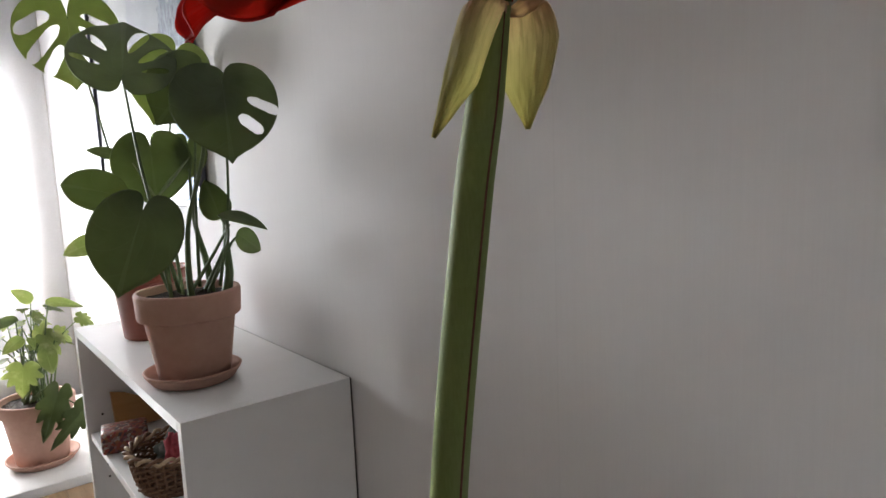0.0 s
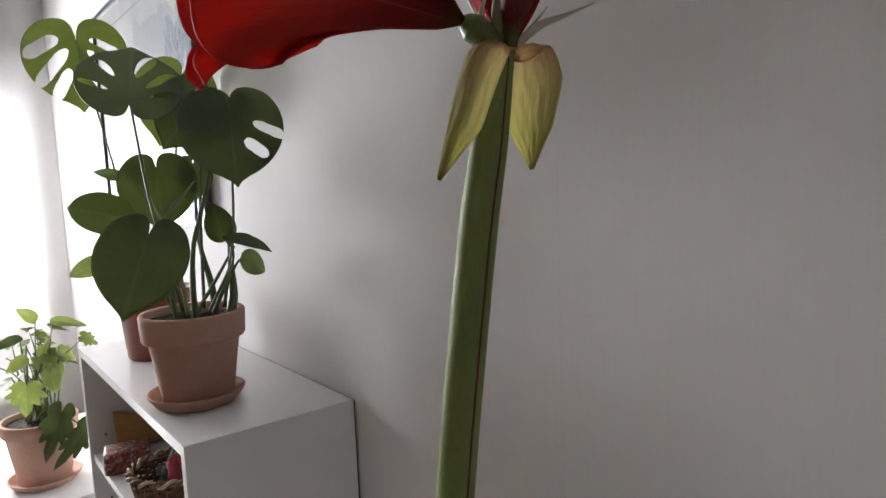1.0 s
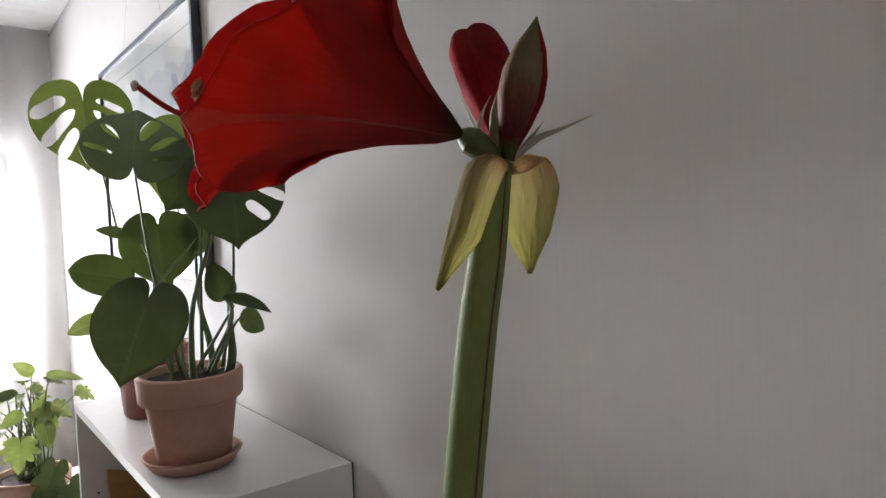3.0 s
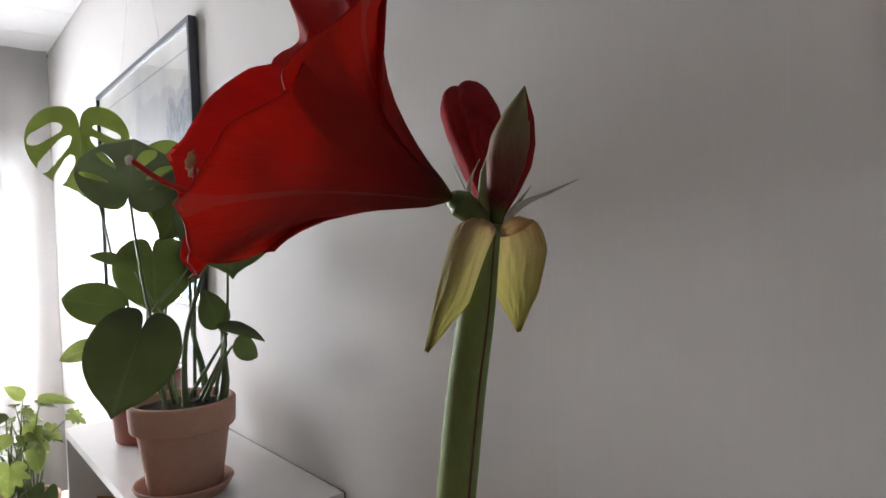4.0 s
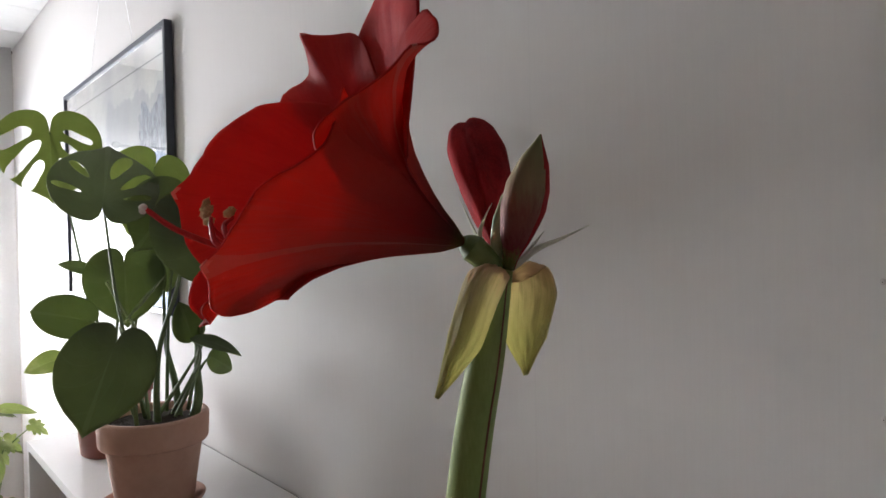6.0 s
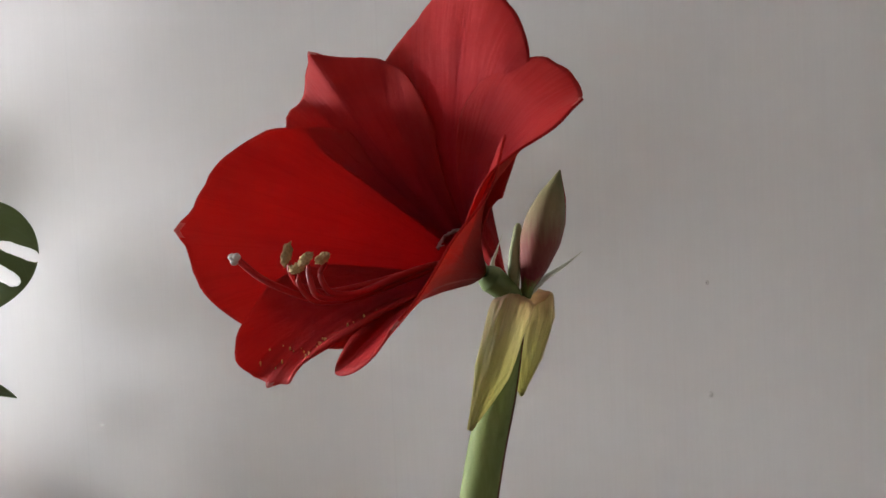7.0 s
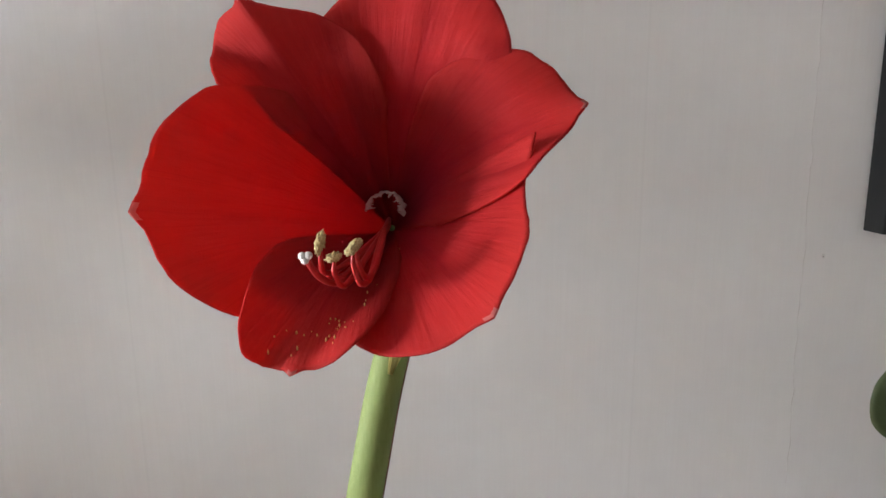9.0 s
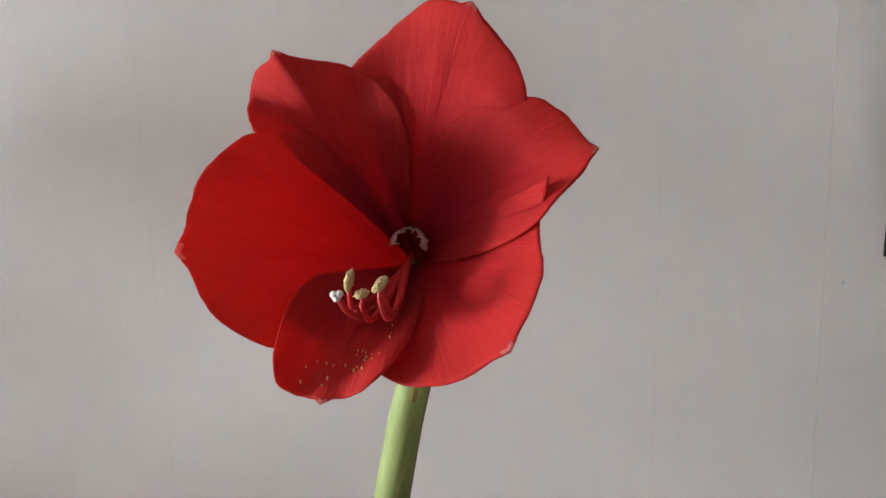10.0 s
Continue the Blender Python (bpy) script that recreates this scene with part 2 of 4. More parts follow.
M_BUDR = simple("dark_red_bud", (0.15, 0.006, 0.010), (0.40, 0.020, 0.022), 90, 0.75, 0.5, 0.0008, spec=0.06, stretch=(3, 3, 0.4), translucent=0.1)
M_BUDLET = simple("pale_green_budlet", (0.24, 0.28, 0.12), (0.38, 0.40, 0.22), 60, 0.55, 0.1)
M_WHISK = simple("pale_bract_thread", (0.56, 0.55, 0.45), (0.70, 0.68, 0.58), 60, 0.6, 0.1, translucent=0.2)
M_FIL = simple("red_filament", (0.48, 0.016, 0.020), (0.60, 0.036, 0.032), 60, 0.4, 0.05, translucent=0.2)
M_ANTH = simple("pollen_anther", (0.40, 0.28, 0.12), (0.74, 0.58, 0.30), 300, 0.9, 0.8, 0.001)
M_POLLEN = simple("yellow_pollen", (0.70, 0.36, 0.10), (0.85, 0.58, 0.25), 300, 0.9, 0.3)
M_STIG = simple("white_stigma", (0.72, 0.66, 0.62), (0.82, 0.78, 0.75), 90, 0.7, 0.2)
M_FRINGE = simple("pink_white_fringe", (0.46, 0.20, 0.19), (0.64, 0.40, 0.37), 200, 0.8, 0.3)
M_WICKER = simple("brown_wicker", (0.10, 0.045, 0.022), (0.24, 0.12, 0.06), 60, 0.6, 0.4)
M_WICKER2 = simple("pale_wicker", (0.40, 0.27, 0.16), (0.55, 0.40, 0.26), 60, 0.6, 0.4)
M_BOARD = wood_material("orange_pine_board", (0.36, 0.17, 0.045), (0.50, 0.27, 0.09), (1, 10, 12))
M_FLORAL = floral_material()
M_RED = simple("red_cloth", (0.28, 0.03, 0.045), (0.42, 0.07, 0.09), 60, 0.9, 0.5)
M_DARKCLOTH = simple("dark_patterned_cloth", (0.015, 0.02, 0.02), (0.14, 0.16, 0.13), 120, 0.9, 0.6)
M_FRAME = simple("slate_frame", (0.045, 0.05, 0.07), (0.065, 0.072, 0.095), 30, 0.4, 0.1)
M_BLACK = simple("black_frame", (0.010, 0.011, 0.011), (0.018, 0.018, 0.018), 30, 0.7, 0.1, spec=0.2)
M_ART = art_material()
M_GLASS = glass_material()
M_SHEER = cloth_material("sheer_white_cloth", (0.86, 0.86, 0.87))
M_BLUE = cloth_material("blue_grey_cloth", (0.20, 0.25, 0.32), 0.05, 0.4)
M_METAL = simple("brushed_steel", (0.45, 0.45, 0.46), (0.55, 0.55, 0.56), 60, 0.35, 0.1, metal=1.0)
M_CRACK = simple("crack_line", (0.44, 0.41, 0.38), (0.74, 0.72, 0.70), 120, 0.9, 0)


# ---- building helpers ----
def part(name, bm, material, parent=None, label="", smooth=True):
    """Links a bmesh as one mesh object under a thing or a part."""
    me = bpy.data.meshes.new(name)
    bm.normal_update()
    bm.to_mesh(me)
    bm.free()
    for m in material if isinstance(material, (list, tuple)) else [material]:
        me.materials.append(m)
    if smooth:
        me.polygons.foreach_set("use_smooth", [True] * len(me.polygons))
    ob = new(name, me)
    if parent is not None:
        ob.parent = parent
    if label:
        ob["label"] = label
    return ob


def thing(name, label, category, group="", kind=""):
    """An empty that carries the parts of one thing."""
    return tagged(new(name), label, category, group, kind)


def solid(name, bm, material, label, category="", group="", kind="", smooth=True):
    return tagged(part(name, bm, material, None, "", smooth), label, category, group, kind)


def box(x0, x1, y0, y1, z0, z1, bevel=0.0, bm=None):
    bm = bm or bmesh.new()
    vs = bmesh.ops.create_cube(bm, size=1.0)["verts"]
    for v in vs:
        v.co = Vector(((x0 + x1) / 2 + v.co.x * (x1 - x0), (y0 + y1) / 2 + v.co.y * (y1 - y0), (z0 + z1) / 2 + v.co.z * (z1 - z0)))
    if bevel:
        es = list({e for v in vs for e in v.link_edges})
        bmesh.ops.bevel(bm, geom=es, offset=bevel, segments=2, affect="EDGES", profile=0.6)
    return bm


def spline(points, n=10):
    """A smooth run through points (Catmull-Rom)."""
    p = [Vector(q) for q in points]
    p = [p[0] * 2 - p[1]] + p + [p[-1] * 2 - p[-2]]
    out = []
    for i in range(1, len(p) - 2):
        for k in range(n):
            t = k / n
            a, b, c, d = p[i - 1], p[i], p[i + 1], p[i + 2]
            out.append(0.5 * ((2 * b) + (c - a) * t + (2 * a - 5 * b + 4 * c - d) * t * t + (3 * b - a - 3 * c + d) * t ** 3))
    out.append(p[-2].copy())
    return out


def lerp_list(values, n):
    return [float(x) for x in np.interp(np.linspace(0, len(values) - 1, n), range(len(values)), values)]


def tube(points, radii, seg=10, n=10, bm=None, flat=1.0):
    """A tapered tube through points; flat squeezes it across one way."""
    bm = bm or bmesh.new()
    pts = spline(points, n)
    rad = lerp_list(radii, len(pts))
    rings, up = [], Vector((0.31, 0.17, 0.93))
    for i, p in enumerate(pts):
        d = (pts[min(i + 1, len(pts) - 1)] - pts[max(i - 1, 0)]).normalized()
        side = d.cross(up)
        if side.length < 0.05:
            side = d.cross(Vector((1, 0, 0)))
        side.normalize()
        nor = side.cross(d).normalized()
        rings.append([bm.verts.new(p + rad[i] * (math.cos(a) * side + flat * math.sin(a) * nor)) for a in [2 * math.pi * k / seg for k in range(seg)]])
    for r0, r1 in zip(rings, rings[1:]):
        for k in range(seg):
            bm.faces.new((r0[k], r0[(k + 1) % seg], r1[(k + 1) % seg], r1[k]))
    bm.faces.new(rings[0][::-1])
    bm.faces.new(rings[-1])
    return bm


def lathe(profile, centre, seg=48, wobble=0.0, bm=None):
    """Turns a profile of (radius, height) round an upright axis."""
    bm = bm or bmesh.new()
    rings = []
    for r, z in profile:
        rings.append([bm.verts.new((centre[0] + r * math.cos(a) * (1 + wobble * math.sin(3 * a)), centre[1] + r * math.sin(a), centre[2] + z)) for a in [2 * math.pi * k / seg for k in range(seg)]])
    for r0, r1 in zip(rings, rings[1:]):
        for k in range(seg):
            bm.faces.new((r0[k], r0[(k + 1) % seg], r1[(k + 1) % seg], r1[k]))
    if profile[0][0] > 1e-5:
        bm.faces.new(rings[0][::-1])
    if profile[-1][0] > 1e-5:
        bm.faces.new(rings[-1])
    return bm


def mound(centre, radius, height, seed, rings=10, seg=40):
    """A lumpy disc of soil."""
    bm = bmesh.new()
    rows = []
    for i in range(rings + 1):
        r = radius * i / rings
        row = []
        for k in range(seg):
            a = 2 * math.pi * k / seg
            p = Vector((r * math.cos(a), r * math.sin(a), 0))
            h = height * (1 - (r / radius) ** 2) + 0.006 * noise.noise(p * 60 + Vector((seed, 0, 0)))
            row.append(bm.verts.new((centre[0] + p.x, centre[1] + p.y, centre[2] + h)))
        rows.append(row)
    for r0, r1 in zip(rows, rows[1:]):
        for k in range(seg):
            bm.faces.new((r0[k], r0[(k + 1) % seg], r1[(k + 1) % seg], r1[k]))
    bmesh.ops.remove_doubles(bm, verts=bm.verts, dist=1e-5)
    return bm


def thicken(bm, t):
    bmesh.ops.recalc_face_normals(bm, faces=bm.faces)
    bmesh.ops.solidify(bm, geom=bm.faces[:], thickness=t)
    return bm


# half outline of a leaf round the end of its stalk: angle from the tip, radius as a share of the length
HEART = ((0, 1.0), (5, 0.925), (12, 0.87), (28, 0.80), (45, 0.74), (65, 0.65), (90, 0.52), (115, 0.41), (135, 0.33), (155, 0.25), (168, 0.16), (176, 0.03))
OVAL = ((0, 1.0), (5, 0.90), (10, 0.80), (18, 0.66), (28, 0.52), (42, 0.39), (60, 0.28), (85, 0.19), (115, 0.13), (150, 0.09), (180, 0.07))
ROUND = ((0, 1.0), (4, 0.97), (12, 0.93), (24, 0.84), (38, 0.70), (55, 0.55), (75, 0.42), (100, 0.32), (125, 0.24), (150, 0.16), (180, 0.10))
BROAD = ((0, 1.0), (4, 0.93), (12, 0.88), (28, 0.85), (45, 0.82), (65, 0.77), (90, 0.68), (115, 0.56), (135, 0.45), (155, 0.34), (168, 0.22), (176, 0.04))
LOBED = ((0, 1.0), (7, 0.86), (15, 0.74), (21, 0.52), (30, 0.74), (38, 0.70), (45, 0.45), (58, 0.66), (68, 0.60), (78, 0.36), (95, 0.48), (112, 0.42), (135, 0.36), (158, 0.26), (174, 0.06))


def leaf_blade(base, tip, facing, width=1.0, outline=HEART, droop=0.12, fold=0.12, slits=(), cuts=(), seed=0, wave=0.012, sweep=(1.0, 1.0), rings=14, half=40):
    """A leaf blade from the end of its stalk to its tip. facing: the way its upper face looks. slits: (angle, inner, outer, spread)
    in degrees and shares of the radius. cuts: long holes from (x0, y0) to (x1, y1) of a half width, in shares of the length. sweep: the two halves' breadth."""
    base, tip, facing = Vector(base), Vector(tip), Vector(facing).normalized()
    if slits or cuts:
        rings, half = 34, 120
    length = (tip - base).length
    ahead = (tip - base).normalized()
    side = facing.cross(ahead).normalized()
    up = ahead.cross(side).normalized()
    ang = [p[0] for p in outline]
    rad = [p[1] for p in outline]
    bm = bmesh.new()
    uv = bm.loops.layers.uv.new("UVMap")
    angles = [-ang[-1] + 2 * ang[-1] * k / (2 * half) for k in range(2 * half + 1)]
    grid, info = [], {}
    for i in range(rings + 1):
        f = i / rings
        row = []
        for a in angles:
            r = f * length * float(np.interp(abs(a), ang, rad))
            ca, sa = math.cos(radians(a)), math.sin(radians(a))
            x, y = r * ca, r * sa * width * (sweep[0] if a < 0 else sweep[1])
            h = fold * abs(y) - droop * (x * x + 0.8 * y * y) / length
            h += wave * length * noise.noise(Vector((x, y, seed)) * (5.0 / length)) * f
            v = bm.verts.new(base + ahead * x + side * y + up * h)
            info[v] = (f, a / 360 + 0.5)
            row.append(v)
        grid.append(row)
    for i in range(rings):
        for k in range(2 * half):
            fm, am = (i + 0.5) / rings, (angles[k] + angles[k + 1]) / 2
            hole = False
            for sa, r0, r1, spread in slits:
                c, hr = (r0 + r1) / 2, (r1 - r0) / 2
                if ((fm - c) / hr) ** 2 + ((am - sa - (fm - c) * 18 * (1 if sa > 0 else -1)) / spread) ** 2 < 1:
                    hole = True
            if cuts:
                r = fm * float(np.interp(abs(am), ang, rad))
                px, py = r * math.cos(radians(am)), r * math.sin(radians(am)) * width
                for x0, y0, x1, y1, wide in cuts:
                    dx, dy = x1 - x0, y1 - y0
                    t = ((px - x0) * dx + (py - y0) * dy) / (dx * dx + dy * dy)
                    if 0 < t < 1 and math.hypot(px - x0 - t * dx, py - y0 - t * dy) < wide * min(1.0, 2.2 * math.sqrt(t * (1 - t)) + 0.15):
                        hole = True
            if hole:
                continue
            face = bm.faces.new((grid[i][k], grid[i][k + 1], grid[i + 1][k + 1], grid[i + 1][k]))
            for loop in face.loops:
                loop[uv].uv = info[loop.vert]
    bmesh.ops.remove_doubles(bm, verts=bm.verts, dist=1e-6)
    loose = [v for v in bm.verts if not v.link_faces]
    bmesh.ops.delete(bm, geom=loose, context="VERTS")
    if slits or cuts:
        rim = [v for v in bm.verts if v.is_boundary and info.get(v, (1, 0))[0] < 0.985]
        for _ in range(8):
            bmesh.ops.smooth_vert(bm, verts=rim, factor=0.5, use_axis_x=True, use_axis_y=True, use_axis_z=True)
    return thicken(bm, 0.0007)


# ---- the room ----
WX, NY, SY, BX, CZ = 0.605, 3.72, -2.6, -3.2, 2.43
solid("wall_east", box(WX, WX + 0.15, SY - 0.15, NY + 0.2, 0, CZ + 0.1), M_WALL, "pale wall with fine woven wallpaper in strips", "wall", kind="structure", smooth=False)
# south and west walls are out of view, greyed to hold down the bounce
solid("wall_south", box(BX, WX, SY - 0.15, SY, 0, CZ + 0.1), M_PAINT, "plain unseen wall, greyed to bounce less light", "wall", kind="structure", smooth=False)
solid("wall_west", box(BX - 0.15, BX, SY - 0.15, NY + 0.2, 0, CZ + 0.1), M_PAINT, "plain unseen wall, greyed to bounce less light", "wall", kind="structure", smooth=False)
OX0, OX1, OZ0, OZ1 = -0.85, 0.47, 0.50, 1.94
bm = box(BX, OX0, NY, NY + 0.2, 0, CZ + 0.1)
box(OX1, WX, NY, NY + 0.2, 0, CZ + 0.1, bm=bm)
box(OX0, OX1, NY, NY + 0.2, 0, OZ0, bm=bm)
box(OX0, OX1, NY, NY + 0.2, OZ1, CZ + 0.1, bm=bm)
solid("wall_north", bm, M_PAINT, "white painted wall round a wide bright window", "wall", kind="structure", smooth=False)
solid("ground", box(-60, 60, 4.2, 120, -0.3, -0.2), simple("garden_grass", (0.05, 0.09, 0.03), (0.10, 0.15, 0.05), 3, 0.9, 0.5), "green lawn outside the window", "ground", kind="structure", smooth=False)

bm = box(BX, WX, SY, NY, CZ + 0.012, CZ + 0.1)
y = NY - 0.012
while y > SY:
    box(BX, WX - 0.008, max(y - 0.352, SY), y, CZ, CZ + 0.011, 0.0015, bm=bm)
    y -= 0.356
solid("ceiling", bm, M_CEIL, "white ceiling of wide flat boards", "ceiling", kind="structure", smooth=False)
# solid dark strip; its colour stands in for the shade in the gap
bm = box(BX, WX, NY - 0.0105, NY - 0.001, CZ - 0.004, CZ + 0.006)
solid("trim", bm, M_GAP, "dark strip standing in for shade along the ceiling edge", "trim", kind="structure", smooth=False)

win = thing("window_1", "wide white-framed window behind sheer curtains", "window", kind="structure")
bm = box(OX0, OX1, NY + 0.10, NY + 0.15, OZ0, OZ0 + 0.06, 0.004)
box(OX0, OX1, NY + 0.10, NY + 0.15, OZ1 - 0.06, OZ1, 0.004, bm=bm)
for x in (OX0, -0.185, OX1 - 0.06):
    box(x, x + 0.06, NY + 0.10, NY + 0.15, OZ0 + 0.06, OZ1 - 0.06, 0.004, bm=bm)
part("window_frame", bm, M_LAM, win)
for x0, x1 in ((OX0 + 0.06, -0.185), (-0.125, OX1 - 0.06)):
    pane = part("pane", box(x0, x1, NY + 0.122, NY + 0.128, OZ0 + 0.06, OZ1 - 0.06), M_GLASS, win)
    pane.visible_shadow = False
part("window_sill", box(OX0 - 0.03, OX1 + 0.02, NY - 0.06, NY + 0.10, OZ0 - 0.03, OZ0 - 0.002, 0.004), M_LAM, win)


def curtain(name, x0, x1, y, z0, z1, depth, pitch, mat, label, seed):
    bm = bmesh.new()
    nx, nz = int((x1 - x0) / 0.008), 24
    rows = []
    for j in range(nz + 1):
        z = z0 + (z1 - z0) * j / nz
        row = []
        for i in range(nx + 1):
            x = x0 + (x1 - x0) * i / nx
            ph = x / pitch * 2 * math.pi + 1.6 * noise.noise(Vector((x * 4, z * 0.5, seed)))
            row.append(bm.verts.new((x, y + depth * math.sin(ph) * (0.7 + 0.3 * noise.noise(Vector((x * 6, z, seed + 5)))), z)))
        rows.append(row)
    for r0, r1 in zip(rows, rows[1:]):
        for i in range(nx):
            bm.faces.new((r0[i], r0[i + 1], r1[i + 1], r1[i]))
    return solid(name, bm, mat, label, "curtain")


curtain("sheer_curtain", -1.0, 0.585, 3.610, 0.06, 2.425, 0.010, 0.16, M_SHEER, "sheer white curtain hanging in soft folds before the window", 3)
curtain("side_curtain", -0.13, 0.03, 3.53, 0.08, 1.985, 0.022, 0.085, M_BLUE, "blue-grey patterned curtain hanging from a steel rod", 9)
rod = thing("curtain_rod", "brushed steel curtain rod with a round end knob", "curtain rod")
part("rod", tube([(-1.2, 3.53, 2.0), (-0.6, 3.53, 2.0), (0.16, 3.53, 2.0)], [0.011] * 3, 12, 4), M_METAL, rod)
part("end_knob", lathe([(0.0001, -0.022), (0.015, -0.016), (0.021, 0), (0.015, 0.016), (0.0001, 0.022)], (0.175, 3.53, 2.0), 20), M_METAL, rod)
part("bracket", box(0.05, 0.066, 3.53, NY, 1.985, 1.999, 0.002), M_METAL, rod)
part("bracket", box(-1.0, -0.984, 3.53, NY, 1.985, 1.999, 0.002), M_METAL, rod)


def screw_hole(y, z, r):
    h = thing("wall_plug", "small chipped screw hole in the wallpaper", "screw hole", "screw holes")
    bm = bmesh.new()
    bmesh.ops.create_uvsphere(bm, u_segments=12, v_segments=6, radius=r)
    bmesh.ops.scale(bm, vec=(0.35, 1.0, 1.25), verts=bm.verts)
    bmesh.ops.translate(bm, vec=(WX, y, z), verts=bm.verts)
    part("chipped_rim", bm, M_CRACK, h)
    bm = bmesh.new()
    bmesh.ops.create_uvsphere(bm, u_segments=10, v_segments=6, radius=r * 0.4)
    bmesh.ops.scale(bm, vec=(0.5, 1.0, 1.0), verts=bm.verts)
    bmesh.ops.translate(bm, vec=(WX - r * 0.16, y + r * 0.1, z - r * 0.1), verts=bm.verts)
    part("hole", bm, M_HOLE, h)


screw_hole(0.173, 1.457, 0.0020)
screw_hole(0.173, 1.357, 0.0022)
screw_hole(-0.231, 1.390, 0.0022)

pts = [(WX - 0.0002, -0.203 + 0.0030 * noise.noise(Vector((k * 0.5, 2.2, 0))) + 0.0006 * (-1) ** k - 0.010 * k / 34, 1.68 - k * 0.0165) for k in range(35)]
solid("crack", tube(pts, [0.0003] + [0.0004, 0.0002] * 10 + [0.0002], 5, 3), M_CRACK, "thin jagged crack running down the wallpaper", "crack")


# ---- pictures on the wall ----
def picture(name, y0, y1, z0, z1, x0, x1, border, frame_mat, inner_mat, label):
    pic = thing(name, label, "picture")
    bars = ((y0, y0 + border, z0, z1), (y1 - border, y1, z0, z1), (y0 + border, y1 - border, z0, z0 + border), (y0 + border, y1 - border, z1 - border, z1))
    for a, b, c, d in bars:
        part("frame_bar", box(x0, x1, a, b, c, d, 0.0015), frame_mat, pic, smooth=False)
    part("print", box(x1 - 0.008, x1 - 0.004, y0 + border, y1 - border, z0 + border, z1 - border), inner_mat, pic, smooth=False)
    g = part("glass", box(x0 + 0.006, x0 + 0.009, y0 + border, y1 - border, z0 + border, z1 - border), M_GLASS, pic, smooth=False)
    g.visible_shadow = False
    return pic


picture("framed_print", 1.577, 2.590, 1.332, 2.018, 0.582, 0.601, 0.014, M_FRAME, M_ART, "pale print behind glass with a painted-in curtain reflection, slate-blue frame")
for y0, y1 in ((2.30, 2.09), (1.86, 2.04)):
    solid("hanging_wire", tube([(0.600, y0, 2.018), (0.601, (y0 + y1) / 2, 2.22), (0.602, y1, 2.428)], [0.0006] * 3, 6, 3), M_METAL, "thin steel picture wire running up to the ceiling", "wire", "picture wires")
M_DARKPRINT = simple("dark_print", (0.03, 0.03, 0.035), (0.10, 0.10, 0.10), 12, 0.6, 0)
picture("black_framed_picture", -0.86, -0.270, 1.418, 2.10, 0.572, 0.601, 0.030, M_BLACK, M_DARKPRINT, "picture in a broad black wooden frame")


# ---- the white bookcase ----
SX0, SX1, SY0, SY1, SZ = 0.320, 0.600, 0.963, 1.763, 1.060
case = thing("bookcase", "low white laminate bookcase standing against the wall", "bookcase")
part("top_board", box(SX0, SX1, SY0 + 0.0182, SY1 - 0.0182, SZ - 0.0185, SZ - 0.0002), M_LAM, case, smooth=False)
part("side_panel", box(SX0, SX1, SY0, SY0 + 0.018, 0, SZ, 0.0008), M_LAM, case, smooth=False)
part("side_panel", box(SX0, SX1, SY1 - 0.018, SY1, 0, SZ, 0.0008), M_LAM, case, smooth=False)
part("back_panel", box(SX1 + 0.0005, SX1 + 0.0035, SY0 + 0.002, SY1 - 0.002, 0.02, SZ - 0.002), M_GAP, case, "dark edge of the thin back board", smooth=False)
part("back_lining", box(SX1 - 0.004, SX1 - 0.0005, SY0 + 0.020, SY1 - 0.020, 0.05, SZ - 0.019), M_LAM, case, smooth=False)
for z in (0.80, 0.44, 0.06):
    part("shelf", box(SX0 + 0.006, SX1 - 0.005, SY0 + 0.0195, SY1 - 0.0195, z - 0.018, z, 0.0012), M_LAM, case, smooth=False)
part("plinth", box(SX0 + 0.03, SX0 + 0.045, SY0 + 0.0195, SY1 - 0.0195, 0, 0.0415), M_LAM, case, smooth=False)
for z in (0.841, 0.809, 0.745, 0.713, 0.681):
    bm = bmesh.new()
    bmesh.ops.create_cone(bm, cap_ends=True, segments=14, radius1=0.0027, radius2=0.0027, depth=0.001, matrix=Matrix.Translation((SX0 + 0.036, SY1 - 0.0192, z)) @ Matrix.Rotation(radians(90), 4, "X"))
    part("peg_hole", bm, M_HOLE, case)


# ---- pots ----
def clay_pot(name, c, r_top, r_bot, h, mat, label, collar=0.30, soil=True, seed=1):
    pot = thing(name, label, "flower pot")
    hc = h * (1 - collar)
    rc = r_bot + (r_top - 0.006 - r_bot) * (hc / h)
    prof = [(r_bot - 0.003, 0), (r_bot, 0.003), (rc, hc - 0.003), (rc + 0.002, hc - 0.001), (r_top - 0.004, hc), (r_top - 0.002, hc + 0.003), (r_top, h - 0.004), (r_top - 0.002, h), (r_top - 0.008, h), (r_top - 0.010, h - 0.004), (r_top - 0.014, h - 0.05), (0.0001, h - 0.052)]
    part("pot_body", lathe(prof, c), mat, pot)
    if soil:
        part("soil", mound((c[0], c[1], c[2] + h - 0.015), r_top - 0.0095, 0.008, seed), M_SOIL, pot, "dark crumbly potting soil")
    return pot


def saucer(name, c, r, mat, label):
    prof = [(r * 0.80, 0), (r * 0.84, 0.002), (r - 0.002, 0.017), (r, 0.021), (r - 0.003, 0.0225), (r - 0.007, 0.019), (r * 0.80, 0.0065), (0.0001, 0.006)]
    return solid(name, lathe(prof, c), mat, label, "saucer", "plant saucers")


